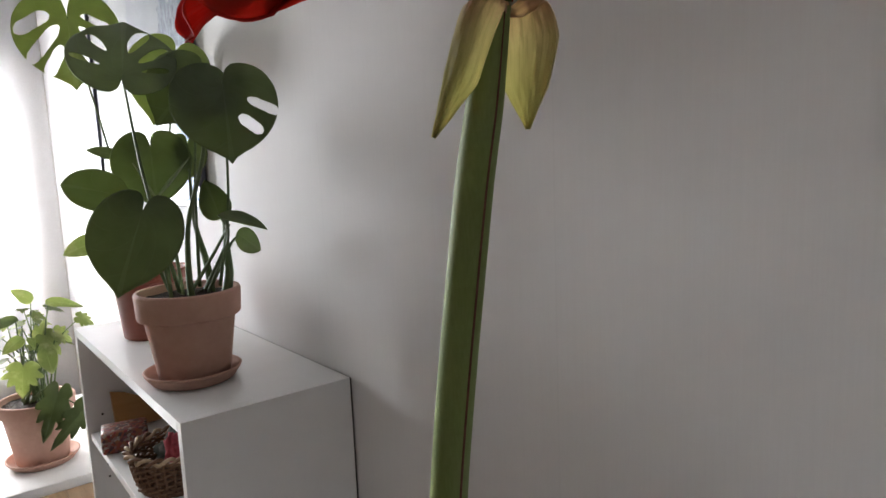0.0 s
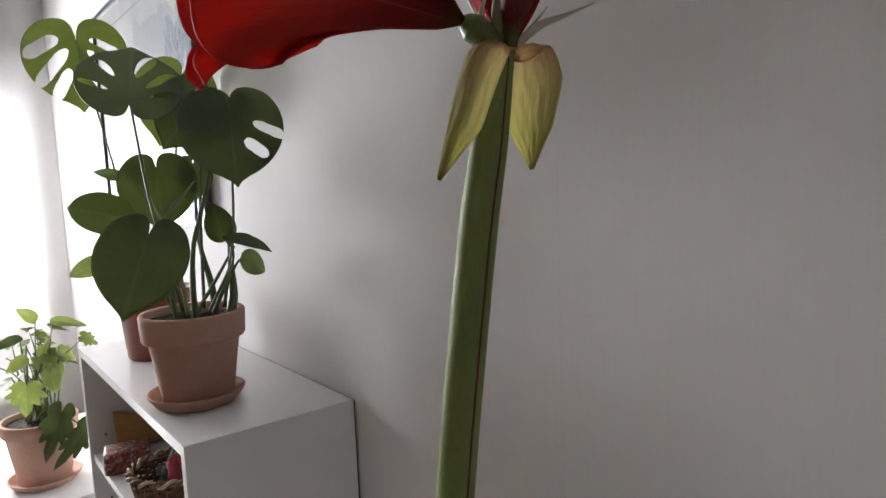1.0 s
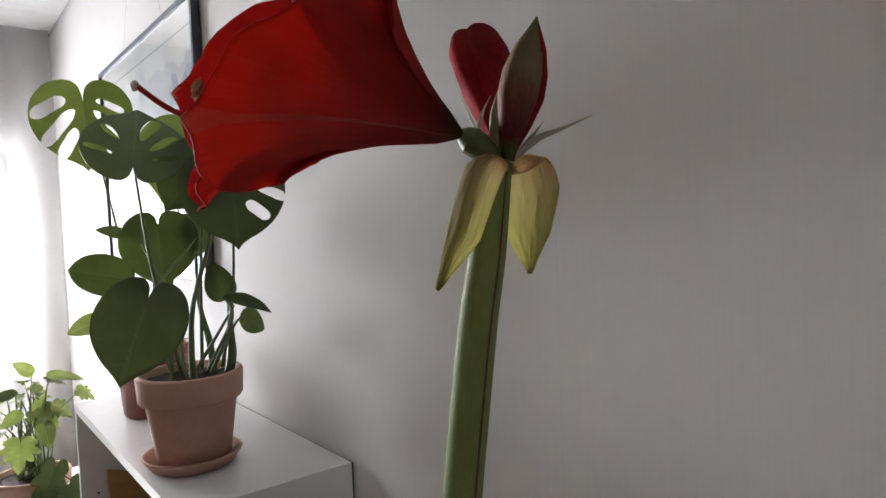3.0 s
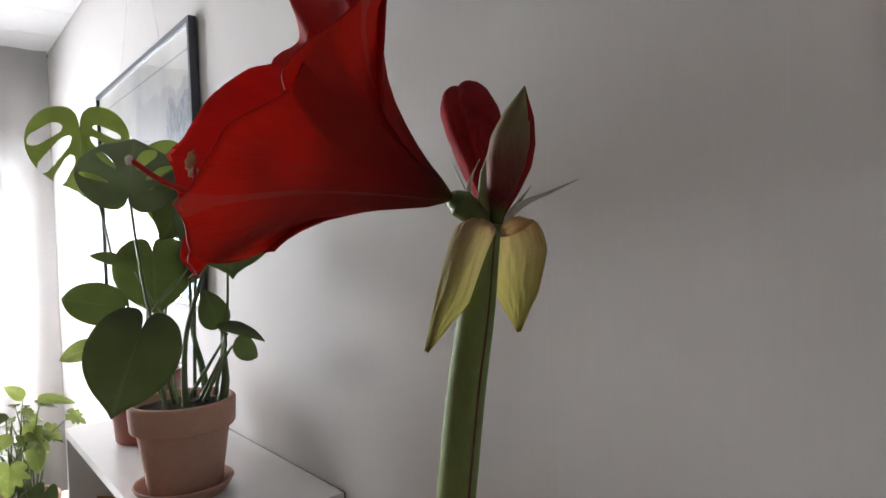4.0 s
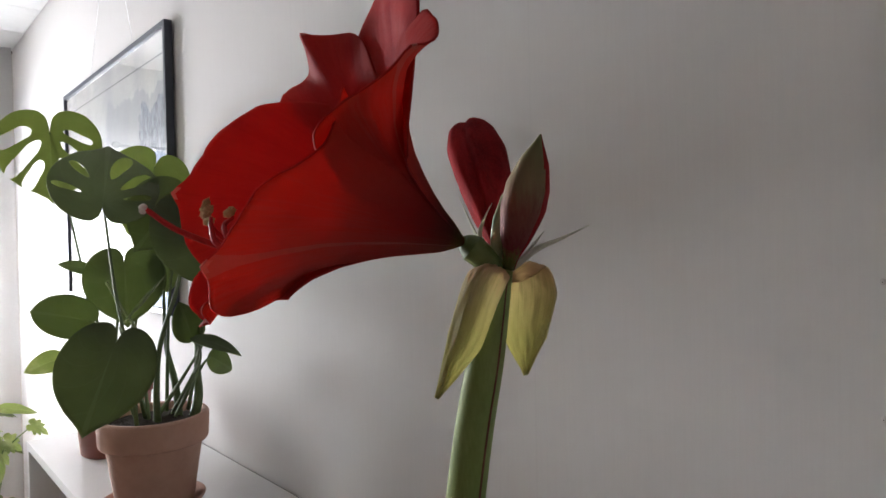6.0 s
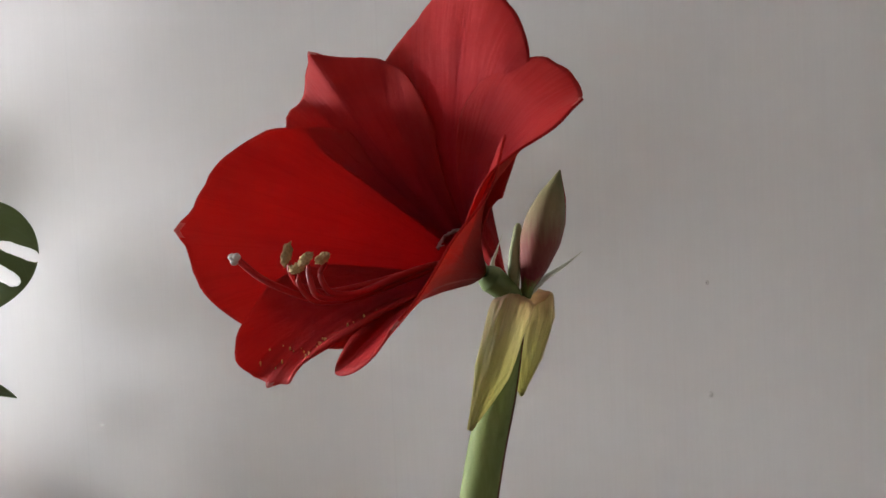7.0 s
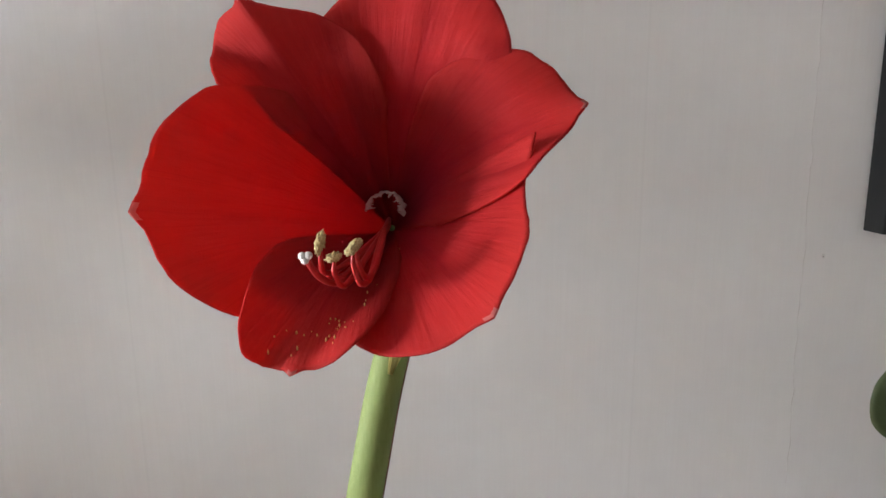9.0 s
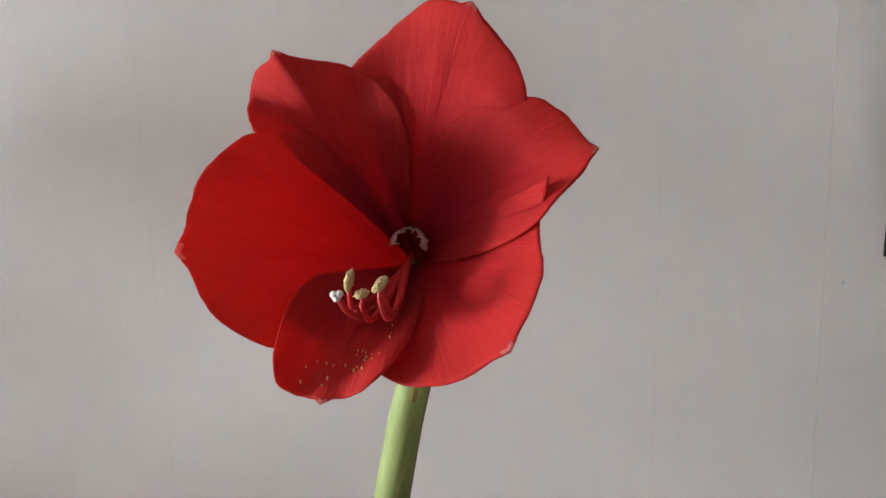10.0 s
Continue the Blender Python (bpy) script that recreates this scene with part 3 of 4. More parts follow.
P1 = (0.407, 1.158, SZ)
saucer("plant_saucer", (P1[0] - 0.003, P1[1], SZ), 0.081, M_TERRA, "round terracotta saucer on the white bookcase")
clay_pot("terracotta_pot", (P1[0], P1[1], SZ + 0.0065), 0.0865, 0.059, 0.152, M_TERRA, "terracotta flower pot on a saucer on the bookcase", seed=2)
P2 = (0.446, 1.545, SZ)
clay_pot("plastic_pot", P2, 0.084, 0.064, 0.150, M_PLAST, "brick-red plastic flower pot on the bookcase", 0.16, seed=7)


# ---- monstera plants on the bookcase ----
def petiole(plant, pts, r0=0.0032, r1=0.0016, mat=None):
    return part("petiole", tube(pts, [r0, (r0 + r1) / 2, r1], 8, 8), mat or M_PETIOLE, plant)


monstera = thing("monstera_plant", "monstera with dark heart-shaped split leaves in a terracotta pot", "plant")
soil = Vector((P1[0], P1[1], SZ + 0.136))


def monstera_leaf(plant, base, tip, facing, root, mid=None, mat=None, **kw):
    mat = mat or M_LEAF_D
    part("leaf", leaf_blade(base, tip, facing, **kw), mat, plant)
    b = Vector(base)
    r = Vector(root)
    m = Vector(mid) if mid else r.lerp(b, 0.55) + Vector((0, 0, 0.02))
    petiole(plant, [r, m, b])


# large heart leaf that hangs in front of the pot
monstera_leaf(monstera, (0.2955, 0.950, 1.366), (0.2450, 0.915, 1.265), (-0.40, -0.86, 0.30), soil + Vector((-0.03, -0.01, 0)), (0.345, 1.05, 1.33), width=0.86, droop=0.10, fold=0.05, seed=1)
# dark leaf with two long holes
monstera_leaf(monstera, (0.438, 1.002, 1.541), (0.422, 0.946, 1.429), (-0.30, -0.90, 0.22), (0.455, 1.135, 1.22), (0.468, 1.10, 1.36), width=0.86, outline=BROAD, droop=0.08, fold=0.04, cuts=((0.19, 0.27, 0.38, 0.60, 0.055), (0.42, 0.15, 0.62, 0.37, 0.06)), seed=2)
monstera_leaf(monstera, (0.424, 1.065, 1.568), (0.352, 1.055, 1.492), (-0.25, -0.85, 0.4), (0.425, 1.15, 1.22), (0.43, 1.14, 1.40), width=0.95, droop=0.15, seed=3)
# top leaf that leans away, seen from under its edge
monstera_leaf(monstera, (0.314, 1.060, 1.556), (0.352, 1.165, 1.668), (-0.15, -0.86, 0.48), (0.385, 1.13, 1.22), (0.335, 1.075, 1.40), width=0.80, droop=0.10, fold=0.10, slits=((-14, 0.45, 0.96, 6.5), (-42, 0.38, 0.90, 6.5), (-72, 0.35, 0.85, 4.5), (30, 0.5, 0.88, 4.0), (66, 0.4, 0.92, 4.0)), seed=4)
# small young leaves low down
monstera_leaf(monstera, (0.301, 1.100, 1.386), (0.228, 1.100, 1.408), (-0.15, -0.9, 0.35), soil + Vector((-0.02, 0.01, 0)), (0.33, 1.11, 1.33), mat=M_LEAF_G, outline=ROUND, width=0.95, droop=0.12, seed=5)
monstera_leaf(monstera, (0.459, 1.118, 1.340), (0.440, 1.122, 1.402), (-0.2, -0.95, 0.1), soil + Vector((0.02, 0.0, 0)), (0.468, 1.12, 1.30), mat=M_LEAF_G, outline=OVAL, width=1.5, droop=0.1, seed=6)
monstera_leaf(monstera, (0.450, 1.080, 1.346), (0.483, 0.992, 1.337), (-0.25, -0.35, 0.9), soil + Vector((0.025, -0.01, 0)), (0.462, 1.10, 1.30), mat=M_LEAF_G, outline=OVAL, width=0.62, droop=0.18, seed=7)
monstera_leaf(monstera, (0.497, 1.142, 1.302), (0.554, 1.166, 1.266), (-0.3, -0.9, 0.35), soil + Vector((0.03, 0.0, 0)), (0.475, 1.13, 1.285), mat=M_LEAF_G, outline=OVAL, width=1.15, droop=0.15, seed=8)
# stout stems and bare stalks out of the soil
part("stem", tube([(0.462, 1.140, 1.19), (0.474, 1.140, 1.235), (0.472, 1.135, 1.29), (0.468, 1.12, 1.36)], [0.009, 0.008, 0.0055, 0.0035], 10, 8), M_PETIOLE, monstera)
part("stem", tube([(0.448, 1.155, 1.19), (0.443, 1.158, 1.26), (0.430, 1.160, 1.33), (0.425, 1.150, 1.42)], [0.007, 0.006, 0.004, 0.002], 10, 8), M_PETIOLE, monstera)
part("stem", tube([(0.405, 1.13, 1.19), (0.400, 1.12, 1.26), (0.405, 1.11, 1.34), (0.428, 1.08, 1.45), (0.43, 1.07, 1.56)], [0.006, 0.005, 0.004, 0.003, 0.002], 10, 8), M_PETIOLE, monstera)
for a, b, c in (((0.40, 1.15, 1.20), (0.44, 1.14, 1.26), (0.475, 1.12, 1.325)), ((0.37, 1.12, 1.20), (0.36, 1.10, 1.25), (0.345, 1.08, 1.30))):
    part("stalk", tube([a, b, c], [0.004, 0.003, 0.002], 8, 8), M_PETIOLE, monstera)

# a young leaf still rolled up, and a thin stalk that crosses it
part("rolled_leaf", tube([(0.373, 1.215, 1.359), (0.409, 1.21, 1.4), (0.445, 1.205, 1.441)], [0.0012, 0.0058, 0.0012], 12, 8, flat=0.6), M_ROLLED, monstera, "pale green young leaf still rolled up")
part("stalk", tube([(0.359, 1.23, 1.435), (0.382, 1.23, 1.388), (0.404, 1.22, 1.337), (0.400, 1.160, 1.205)], [0.0022, 0.0025, 0.0028, 0.0034], 8, 8), M_ROLLED, monstera)
part("stalk", tube([(0.373, 1.215, 1.359), (0.385, 1.190, 1.290), (0.400, 1.165, 1.205)], [0.0014, 0.0026, 0.0034], 8, 8), M_PETIOLE, monstera)

back_plant = thing("young_monstera_plant", "young light-green monstera in a red plastic pot", "plant")
soil2 = Vector((P2[0], P2[1], SZ + 0.13))
monstera_leaf(back_plant, (0.323, 1.450, 1.714), (0.319, 1.420, 1.580), (-0.25, -0.90, 0.25), soil2 + Vector((-0.03, 0, 0)), (0.372, 1.43, 1.42), mat=M_LEAF_L, outline=BROAD, width=1.0, sweep=(0.95, 0.9), droop=0.10, fold=0.06, cuts=((-0.04, -0.25, 0.22, -0.66, 0.085), (0.14, -0.14, 0.63, -0.54, 0.075), (0.42, -0.11, 0.82, -0.34, 0.065), (-0.02, 0.20, 0.16, 0.56, 0.04), (0.16, 0.16, 0.50, 0.52, 0.05), (0.40, 0.12, 0.74, 0.38, 0.05)), seed=11)
monstera_leaf(back_plant, (0.535, 1.520, 1.668), (0.471, 1.500, 1.522), (-0.30, -0.88, 0.2), soil2 + Vector((0.02, 0, 0)), (0.50, 1.53, 1.42), mat=M_LEAF_L, width=0.92, droop=0.10, slits=((38, 0.45, 0.8, 4.0), (64, 0.45, 0.8, 4.0)), seed=12)
monstera_leaf(back_plant, (0.407, 1.300, 1.466), (0.402, 1.272, 1.352), (-0.30, -0.90, 0.25), soil2 + Vector((-0.01, -0.03, 0)), (0.43, 1.42, 1.40), mat=M_LEAF_G, width=1.0, droop=0.12, fold=0.10, seed=13)
monstera_leaf(back_plant, (0.475, 1.305, 1.468), (0.455, 1.30, 1.395), (-0.30, -0.90, 0.25), soil2 + Vector((0.02, -0.03, 0)), (0.47, 1.42, 1.40), mat=M_LEAF_G, width=0.9, droop=0.12, seed=14)
monstera_leaf(back_plant, (0.372, 1.40, 1.452), (0.322, 1.40, 1.468), (-0.1, -0.7, 0.7), soil2 + Vector((-0.03, -0.02, 0)), (0.39, 1.43, 1.38), mat=M_LEAF_G, outline=OVAL, width=1.2, seed=15)
monstera_leaf(back_plant, (0.322, 1.40, 1.292), (0.262, 1.40, 1.276), (-0.2, -0.8, 0.6), soil2 + Vector((-0.04, -0.02, 0)), (0.36, 1.44, 1.29), mat=M_LEAF_V, outline=OVAL, width=1.4, seed=16)


# ---- things on the bookcase shelf ----
board = thing("cutting_board", "wavy-edged orange pine cutting board leaning in the bookcase", "cutting board")
bm = bmesh.new()
top = [0.893, 0.886, 0.872, 0.869, 0.873, 0.879, 0.884]
xs = [0.375 + 0.028 * k for k in range(7)]
ring = [(x, z) for x, z in zip(xs, top)] + [(xs[-1], 0.802), (xs[0], 0.802)]
front = [bm.verts.new((x, 1.712 + (z - 0.80) * 0.30, z)) for x, z in ring]
bm.faces.new(front)
thicken(bm, 0.014)
part("slab", bm, M_BOARD, board, smooth=False)

tin = thing("floral_box", "small box covered in a red and brown flower print", "box")
bm = box(-0.048, 0.048, -0.036, 0.036, 0, 0.050, 0.007)
bmesh.ops.transform(bm, matrix=pose(0.372, 1.602, 0.8005, 0, 0, -12), verts=bm.verts)
part("box_body", bm, M_FLORAL, tin)

basket = thing("wicker_basket", "round brown wicker basket with a plaited pale rim", "basket")
BC = (0.412, 1.385, 0.8005)
part("basket_bottom", lathe([(0.0001, 0), (0.058, 0), (0.058, 0.005), (0.0001, 0.005)], BC, 30), M_WICKER, basket)
for k in range(30):
    a = 2 * math.pi * k / 30
    d = Vector((math.cos(a), math.sin(a), 0))
    c = Vector(BC)
    part("stake", tube([c + d * 0.056 + Vector((0, 0, 0.002)), c + d * 0.066 + Vector((0, 0, 0.03)), c + d * 0.071 + Vector((0, 0, 0.062))], [0.0022] * 3, 6, 3), M_WICKER, basket)
for j in range(11):
    z, r = 0.006 + 0.0052 * j, 0.058 + 0.0011 * j
    pts = [Vector(BC) + Vector(((r + 0.003 * (1 if (k + j) % 2 else -1)) * math.cos(2 * math.pi * k / 30), (r + 0.003 * (1 if (k + j) % 2 else -1)) * math.sin(2 * math.pi * k / 30), z)) for k in range(31)]
    part("weaver", tube(pts, [0.0025] * 3, 6, 3), M_WICKER, basket)
for ph, m in ((0, M_WICKER2), (math.pi, M_WICKER)):
    pts = []
    for k in range(97):
        a = 2 * math.pi * k / 96
        w = 12 * a + ph
        pts.append(Vector(BC) + Vector(((0.072 + 0.004 * math.cos(w)) * math.cos(a), (0.072 + 0.004 * math.cos(w)) * math.sin(a), 0.066 + 0.004 * math.sin(w))))
    part("rim_plait", tube(pts, [0.0032] * 3, 6, 2), m, basket)

basket.scale = (1.2, 1.2, 1.2)
basket.location = Vector(BC) * -0.2 + Vector((-0.004, -0.045, 0))


def cloth_heap(name, c, size, mat, label, seed):
    bm = bmesh.new()
    bmesh.ops.create_icosphere(bm, subdivisions=4, radius=1.0)
    for v in bm.verts:
        k = 1 + 0.45 * noise.noise(v.co * 2.2 + Vector((seed, 0, 0))) + 0.15 * noise.noise(v.co * 6 + Vector((0, seed, 0)))
        v.co = Vector((c[0] + v.co.x * size[0] * k, c[1] + v.co.y * size[1] * k, c[2] + v.co.z * size[2] * k))
    return solid(name, bm, mat, label, "cloth")


cloth_heap("cloth_bundle", (0.421, 1.355, 0.850), (0.046, 0.046, 0.034), M_DARKCLOTH, "dark patterned cloth bundled in the wicker basket", 3)
cloth_heap("cloth_bundle", (0.432, 1.345, 0.886), (0.030, 0.034, 0.038), M_DARKCLOTH, "dark patterned cloth bundled in the wicker basket", 8)
cloth_heap("red_pouch", (0.400, 1.300, 0.878), (0.021, 0.023, 0.034), M_RED, "dull red cloth pouch in the wicker basket", 5)

# ---- low table with the big lobed plant ----
table = thing("low_table", "low white table by the window", "table")
TZ = 0.612
part("tabletop", box(-0.42, 0.575, 1.965, 2.72, TZ - 0.028, TZ, 0.003), M_LAM, table)
for x, y in ((-0.38, 2.01), (0.53, 2.01), (-0.38, 2.68), (0.53, 2.68)):
    part("leg", box(x - 0.022, x + 0.022, y - 0.022, y + 0.022, 0, TZ - 0.0285, 0.002), M_LAM, table)
P3 = (0.262, 2.150, TZ)
saucer("plant_saucer", P3, 0.094, M_TERRA, "round terracotta saucer on the low white table")
clay_pot("terracotta_pot", (P3[0], P3[1], TZ + 0.0065), 0.098, 0.066, 0.182, M_TERRA, "tall terracotta flower pot on the low table", 0.20, seed=4)

lobed = thing("lobed_plant", "bushy plant with lobed and pale-mottled leaves in terracotta pot", "plant")
soil3 = Vector((P3[0], P3[1], TZ + 0.17))
rng = random.Random(12)


def bush_leaf(tip, length, facing, mat, outline, width, seed, lean=None):
    tip = Vector(tip)
    out = Vector((tip.x - soil3.x, tip.y - soil3.y, 0)) if lean is None else Vector(lean)
    out = out.normalized() if out.length > 0.01 else Vector((1, 0, 0))
    drop = -0.25 if lean is None else out.z
    length *= 0.66
    base = tip - Vector((out.x, out.y, drop)).normalized() * length
    part("leaf", leaf_blade(base, tip, facing, width=width, outline=outline, droop=0.25, fold=0.12, seed=seed, wave=0.03, rings=8, half=26), mat, lobed)
    root = soil3 + Vector((rng.uniform(-0.04, 0.04), rng.uniform(-0.04, 0.04), -0.005))
    part("petiole", tube([root, root.lerp(base, 0.6) + Vector((0, 0, 0.03)), base], [0.0028, 0.0022, 0.0014], 6, 6), M_PETIOLE, lobed)


bush_leaf((0.235, 2.08, 1.125), 0.085, (-0.6, -0.5, 0.7), M_LEAF_V, OVAL, 1.2, 1, (-0.5, -0.2, 0.5))
bush_leaf((0.395, 2.06, 1.070), 0.130, (0.1, -0.5, 0.8), M_LEAF_V, OVAL, 0.9, 2, (0.9, -0.1, -0.1))
bush_leaf((0.420, 2.05, 1.000), 0.075, (0.1, -0.6, 0.8), M_LEAF_V, LOBED, 1.0, 3, (0.8, -0.1, -0.5))
bush_leaf((0.160, 2.05, 1.040), 0.110, (-0.2, -0.5, 0.8), M_LEAF_G, OVAL, 1.0, 4, (-0.9, -0.2, -0.1))
bush_leaf((0.190, 2.04, 0.970), 0.085, (-0.4, -0.8, 0.4), M_LEAF_V, OVAL, 1.3, 5, (-0.6, -0.2, -0.3))
bush_leaf((0.215, 2.00, 0.850), 0.115, (-0.3, -0.9, 0.3), M_LEAF_V, LOBED, 1.15, 6, (-0.2, -0.3, -0.9))
bush_leaf((0.248, 2.00, 0.712), 0.20, (-0.2, -0.95, 0.2), M_LEAF_G, LOBED, 0.58, 7, (-0.4, -0.2, -0.9))
bush_leaf((0.262, 1.99, 0.690), 0.20, (-0.2, -0.95, 0.25), M_LEAF_G, LOBED, 0.48, 8, (-0.7, -0.1, -0.7))
bush_leaf((0.300, 2.10, 1.030), 0.090, (-0.2, -0.7, 0.5), M_LEAF_V, LOBED, 0.9, 9, (0.2, -0.2, 0.8))
bush_leaf((0.330, 2.07, 0.930), 0.100, (0.0, -0.8, 0.5), M_LEAF_V, LOBED, 0.9, 10, (0.4, -0.2, -0.6))
bush_leaf((0.300, 2.06, 0.880), 0.110, (-0.1, -0.9, 0.3), M_LEAF_V, OVAL, 1.3, 11, (0.1, -0.2, -0.8))
bush_leaf((0.365, 2.08, 0.960), 0.080, (0.2, -0.7, 0.5), M_LEAF_V, LOBED, 1.0, 12, (0.7, 0.1, -0.5))
for k in range(26):
    a = rng.uniform(0, 2 * math.pi)
    r = rng.uniform(0.05, 0.15)
    z = rng.uniform(0.86, 1.04)
    bush_leaf((soil3.x + r * math.cos(a) * 0.9, soil3.y + 0.02 + r * math.sin(a), z), rng.uniform(0.05, 0.08), (0.3 * math.cos(a), 0.3 * math.sin(a) - 0.3, 0.8), M_LEAF_V if k % 3 else M_LEAF_G, LOBED if k % 2 else OVAL, rng.uniform(0.5, 0.9), 20 + k)

# ---- the amaryllis ----
amaryllis = thing("amaryllis", "amaryllis with an open red flower and buds on stout stem", "plant")
STEM = [(0.2640, 0.300, 0.985), (0.2636, 0.291, 1.10), (0.2621, 0.2750, 1.245), (0.2614, 0.2497, 1.386), (0.2612, 0.237, 1.44), (0.2613, 0.2285, 1.480)]
STEM_R = [0.0108, 0.0104, 0.0100, 0.0092, 0.0084, 0.0066]
part("stem", tube(STEM, STEM_R, 28, 14), M_STEM, amaryllis)
ridge = [Vector(p) + Vector((-0.08, -0.997, -0.18)).normalized() * (r + 0.00005) for p, r in zip(STEM, STEM_R)]
part("ridge_line", tube(ridge, [0.0004, 0.0006, 0.0007, 0.0006, 0.0005, 0.0003], 6, 14), M_LINE, amaryllis, "thin red-brown dotted line down the stem")

# two papery sheath leaves folded down from the stem's top
M_BRACT = Nodes("papery_sheath")
_v = M_BRACT.coords((1.5, 34, 1), "UV")
_s = M_BRACT.noise(_v, 2.0, 4, 0.6)
_sep = M_BRACT.nodes.new("ShaderNodeSeparateXYZ")
M_BRACT.link(M_BRACT.coords((1, 1, 1), "UV"), _sep.inputs[0])
_c = M_BRACT.ramp(M_BRACT.math("ADD", _sep.outputs[0], M_BRACT.math("MULTIPLY", M_BRACT.math("SUBTRACT", _s, 0.5), 0.35)), [(0.10, (0.78, 0.44, 0.40)), (0.36, (0.82, 0.55, 0.47)), (0.52, (0.78, 0.64, 0.46)), (0.78, (0.66, 0.63, 0.31)), (1.0, (0.52, 0.46, 0.15))])
_w = M_BRACT.noise(M_BRACT.coords((0.7, 17, 1), "UV"), 2.0, 4, 0.65)
_c = M_BRACT.mix(M_BRACT.ramp(_w, [(0.48, (0, 0, 0)), (0.64, (0.55, 0.55, 0.55))]), _c, (0.46, 0.37, 0.16))
M_BRACT.bump(M_BRACT.math("ADD", _s, _w), 0.9, 0.0011)
M_BRACT = M_BRACT.finish(_c, 0.55, spec=0.3, translucent=0.62, tcolor=M_BRACT.mix(0.6, _c, (0.88, 0.84, 0.46)))


def blade(spine, widths, across, cup, n=10, cols=30, seed=0, thick=0.0006, crinkle=0.0007):
    """A long curved blade along a spine, cupped across its width."""
    pts = spline(spine, n)
    ws = lerp_list(widths, len(pts))
    across = Vector(across).normalized()
    bm = bmesh.new()
    uv = bm.loops.layers.uv.new("UVMap")
    rows, info = [], {}
    for i, p in enumerate(pts):
        d = (pts[min(i + 1, len(pts) - 1)] - pts[max(i - 1, 0)]).normalized()
        t = (across - d * across.dot(d)).normalized()
        nor = d.cross(t).normalized()
        row = []
        for k in range(cols + 1):
            v = 2 * k / cols - 1
            q = p + t * ws[i] * v + nor * (cup * ws[i] * v * v + crinkle * (noise.noise(Vector((v * 5, i * 0.25, seed))) + 0.5 * noise.noise(Vector((v * 16, i * 0.12, seed + 9)))))
            vert = bm.verts.new(q)
            info[vert] = (i / (len(pts) - 1), k / cols)
            row.append(vert)
        rows.append(row)
    for r0, r1 in zip(rows, rows[1:]):
        for k in range(cols):
            f = bm.faces.new((r0[k], r0[k + 1], r1[k + 1], r1[k]))
            for loop in f.loops:
                loop[uv].uv = info[loop.vert]
    return thicken(bm, thick)


part("sheath_leaf", blade([(0.2605, 0.228, 1.4785), (0.2535, 0.2245, 1.4825), (0.2470, 0.2255, 1.474), (0.2415, 0.232, 1.450), (0.235, 0.241, 1.426)], [0.0060, 0.0088, 0.0092, 0.0081, 0.0010], (-0.45, 0.89, 0.12), 0.5, seed=1), M_BRACT, amaryllis, "papery yellow-green sheath folded down the stem")
part("sheath_leaf", blade([(0.2635, 0.228, 1.4785), (0.276, 0.228, 1.4830), (0.2845, 0.232, 1.470), (0.2865, 0.236, 1.448), (0.287, 0.236, 1.429)], [0.0060, 0.0112, 0.0135, 0.0102, 0.0010], (0.66, -0.75, 0), 0.45, seed=2), M_BRACT, amaryllis, "papery yellow-green sheath folded down the stem")

# the open flower: a trumpet of six tepals round one axis
O = Vector((0.251, 0.238, 1.492))
AXIS = Vector((-0.871, 0.119, 0.477)).normalized()
flower = part("flower", tube([(0.2615, 0.2275, 1.478), (0.2575, 0.231, 1.484), (0.2535, 0.2360, 1.4895), O + AXIS * 0.0010, O + AXIS * 0.0022], [0.0048, 0.0056, 0.0064, 0.0036, 0.0006], 22, 8), M_OVARY, amaryllis, "open red trumpet flower on a green ovary")


# the trumpet's bell: radius and how far along the axis, on its lower and on its upper side
BELL_LOW = ((0.000, 0.0), (0.004, 0.004), (0.009, 0.010), (0.015, 0.020), (0.021, 0.030), (0.028, 0.040), (0.035, 0.050), (0.044, 0.060), (0.056, 0.070), (0.071, 0.080), (0.085, 0.086))
BELL_HIGH = ((0.000, 0.0), (0.004, 0.010), (0.007, 0.020), (0.011, 0.030), (0.016, 0.040), (0.022, 0.050), (0.030, 0.060), (0.042, 0.070), (0.058, 0.080), (0.075, 0.0865), (0.090, 0.090))
E1 = (Vector((0, 0, 1)) - AXIS * AXIS.z).normalized()
E2 = AXIS.cross(E1)


def bell(R, angle):
    w = (1 - math.cos(angle - radians(-15))) / 2
    low = float(np.interp(R, [p[0] for p in BELL_LOW], [p[1] for p in BELL_LOW]))
    high = float(np.interp(R, [p[0] for p in BELL_HIGH], [p[1] for p in BELL_HIGH]))
    return w * low + (1 - w) * high


def sway(values, x):
    """A smooth run through evenly spaced values, for x from -1 to 1."""
    n = len(values)
    p = [2 * values[0] - values[1], *values, 2 * values[-1] - values[-2]]
    f = (x + 1) / 2 * (n - 1)
    i = min(max(int(f), 0), n - 2)
    f -= i
    a, b, c, d = p[i:i + 4]
    return 0.5 * (2 * b + (c - a) * f + (2 * a - 5 * b + 4 * c - d) * f * f + (3 * b - a - 3 * c + d) * f ** 3)


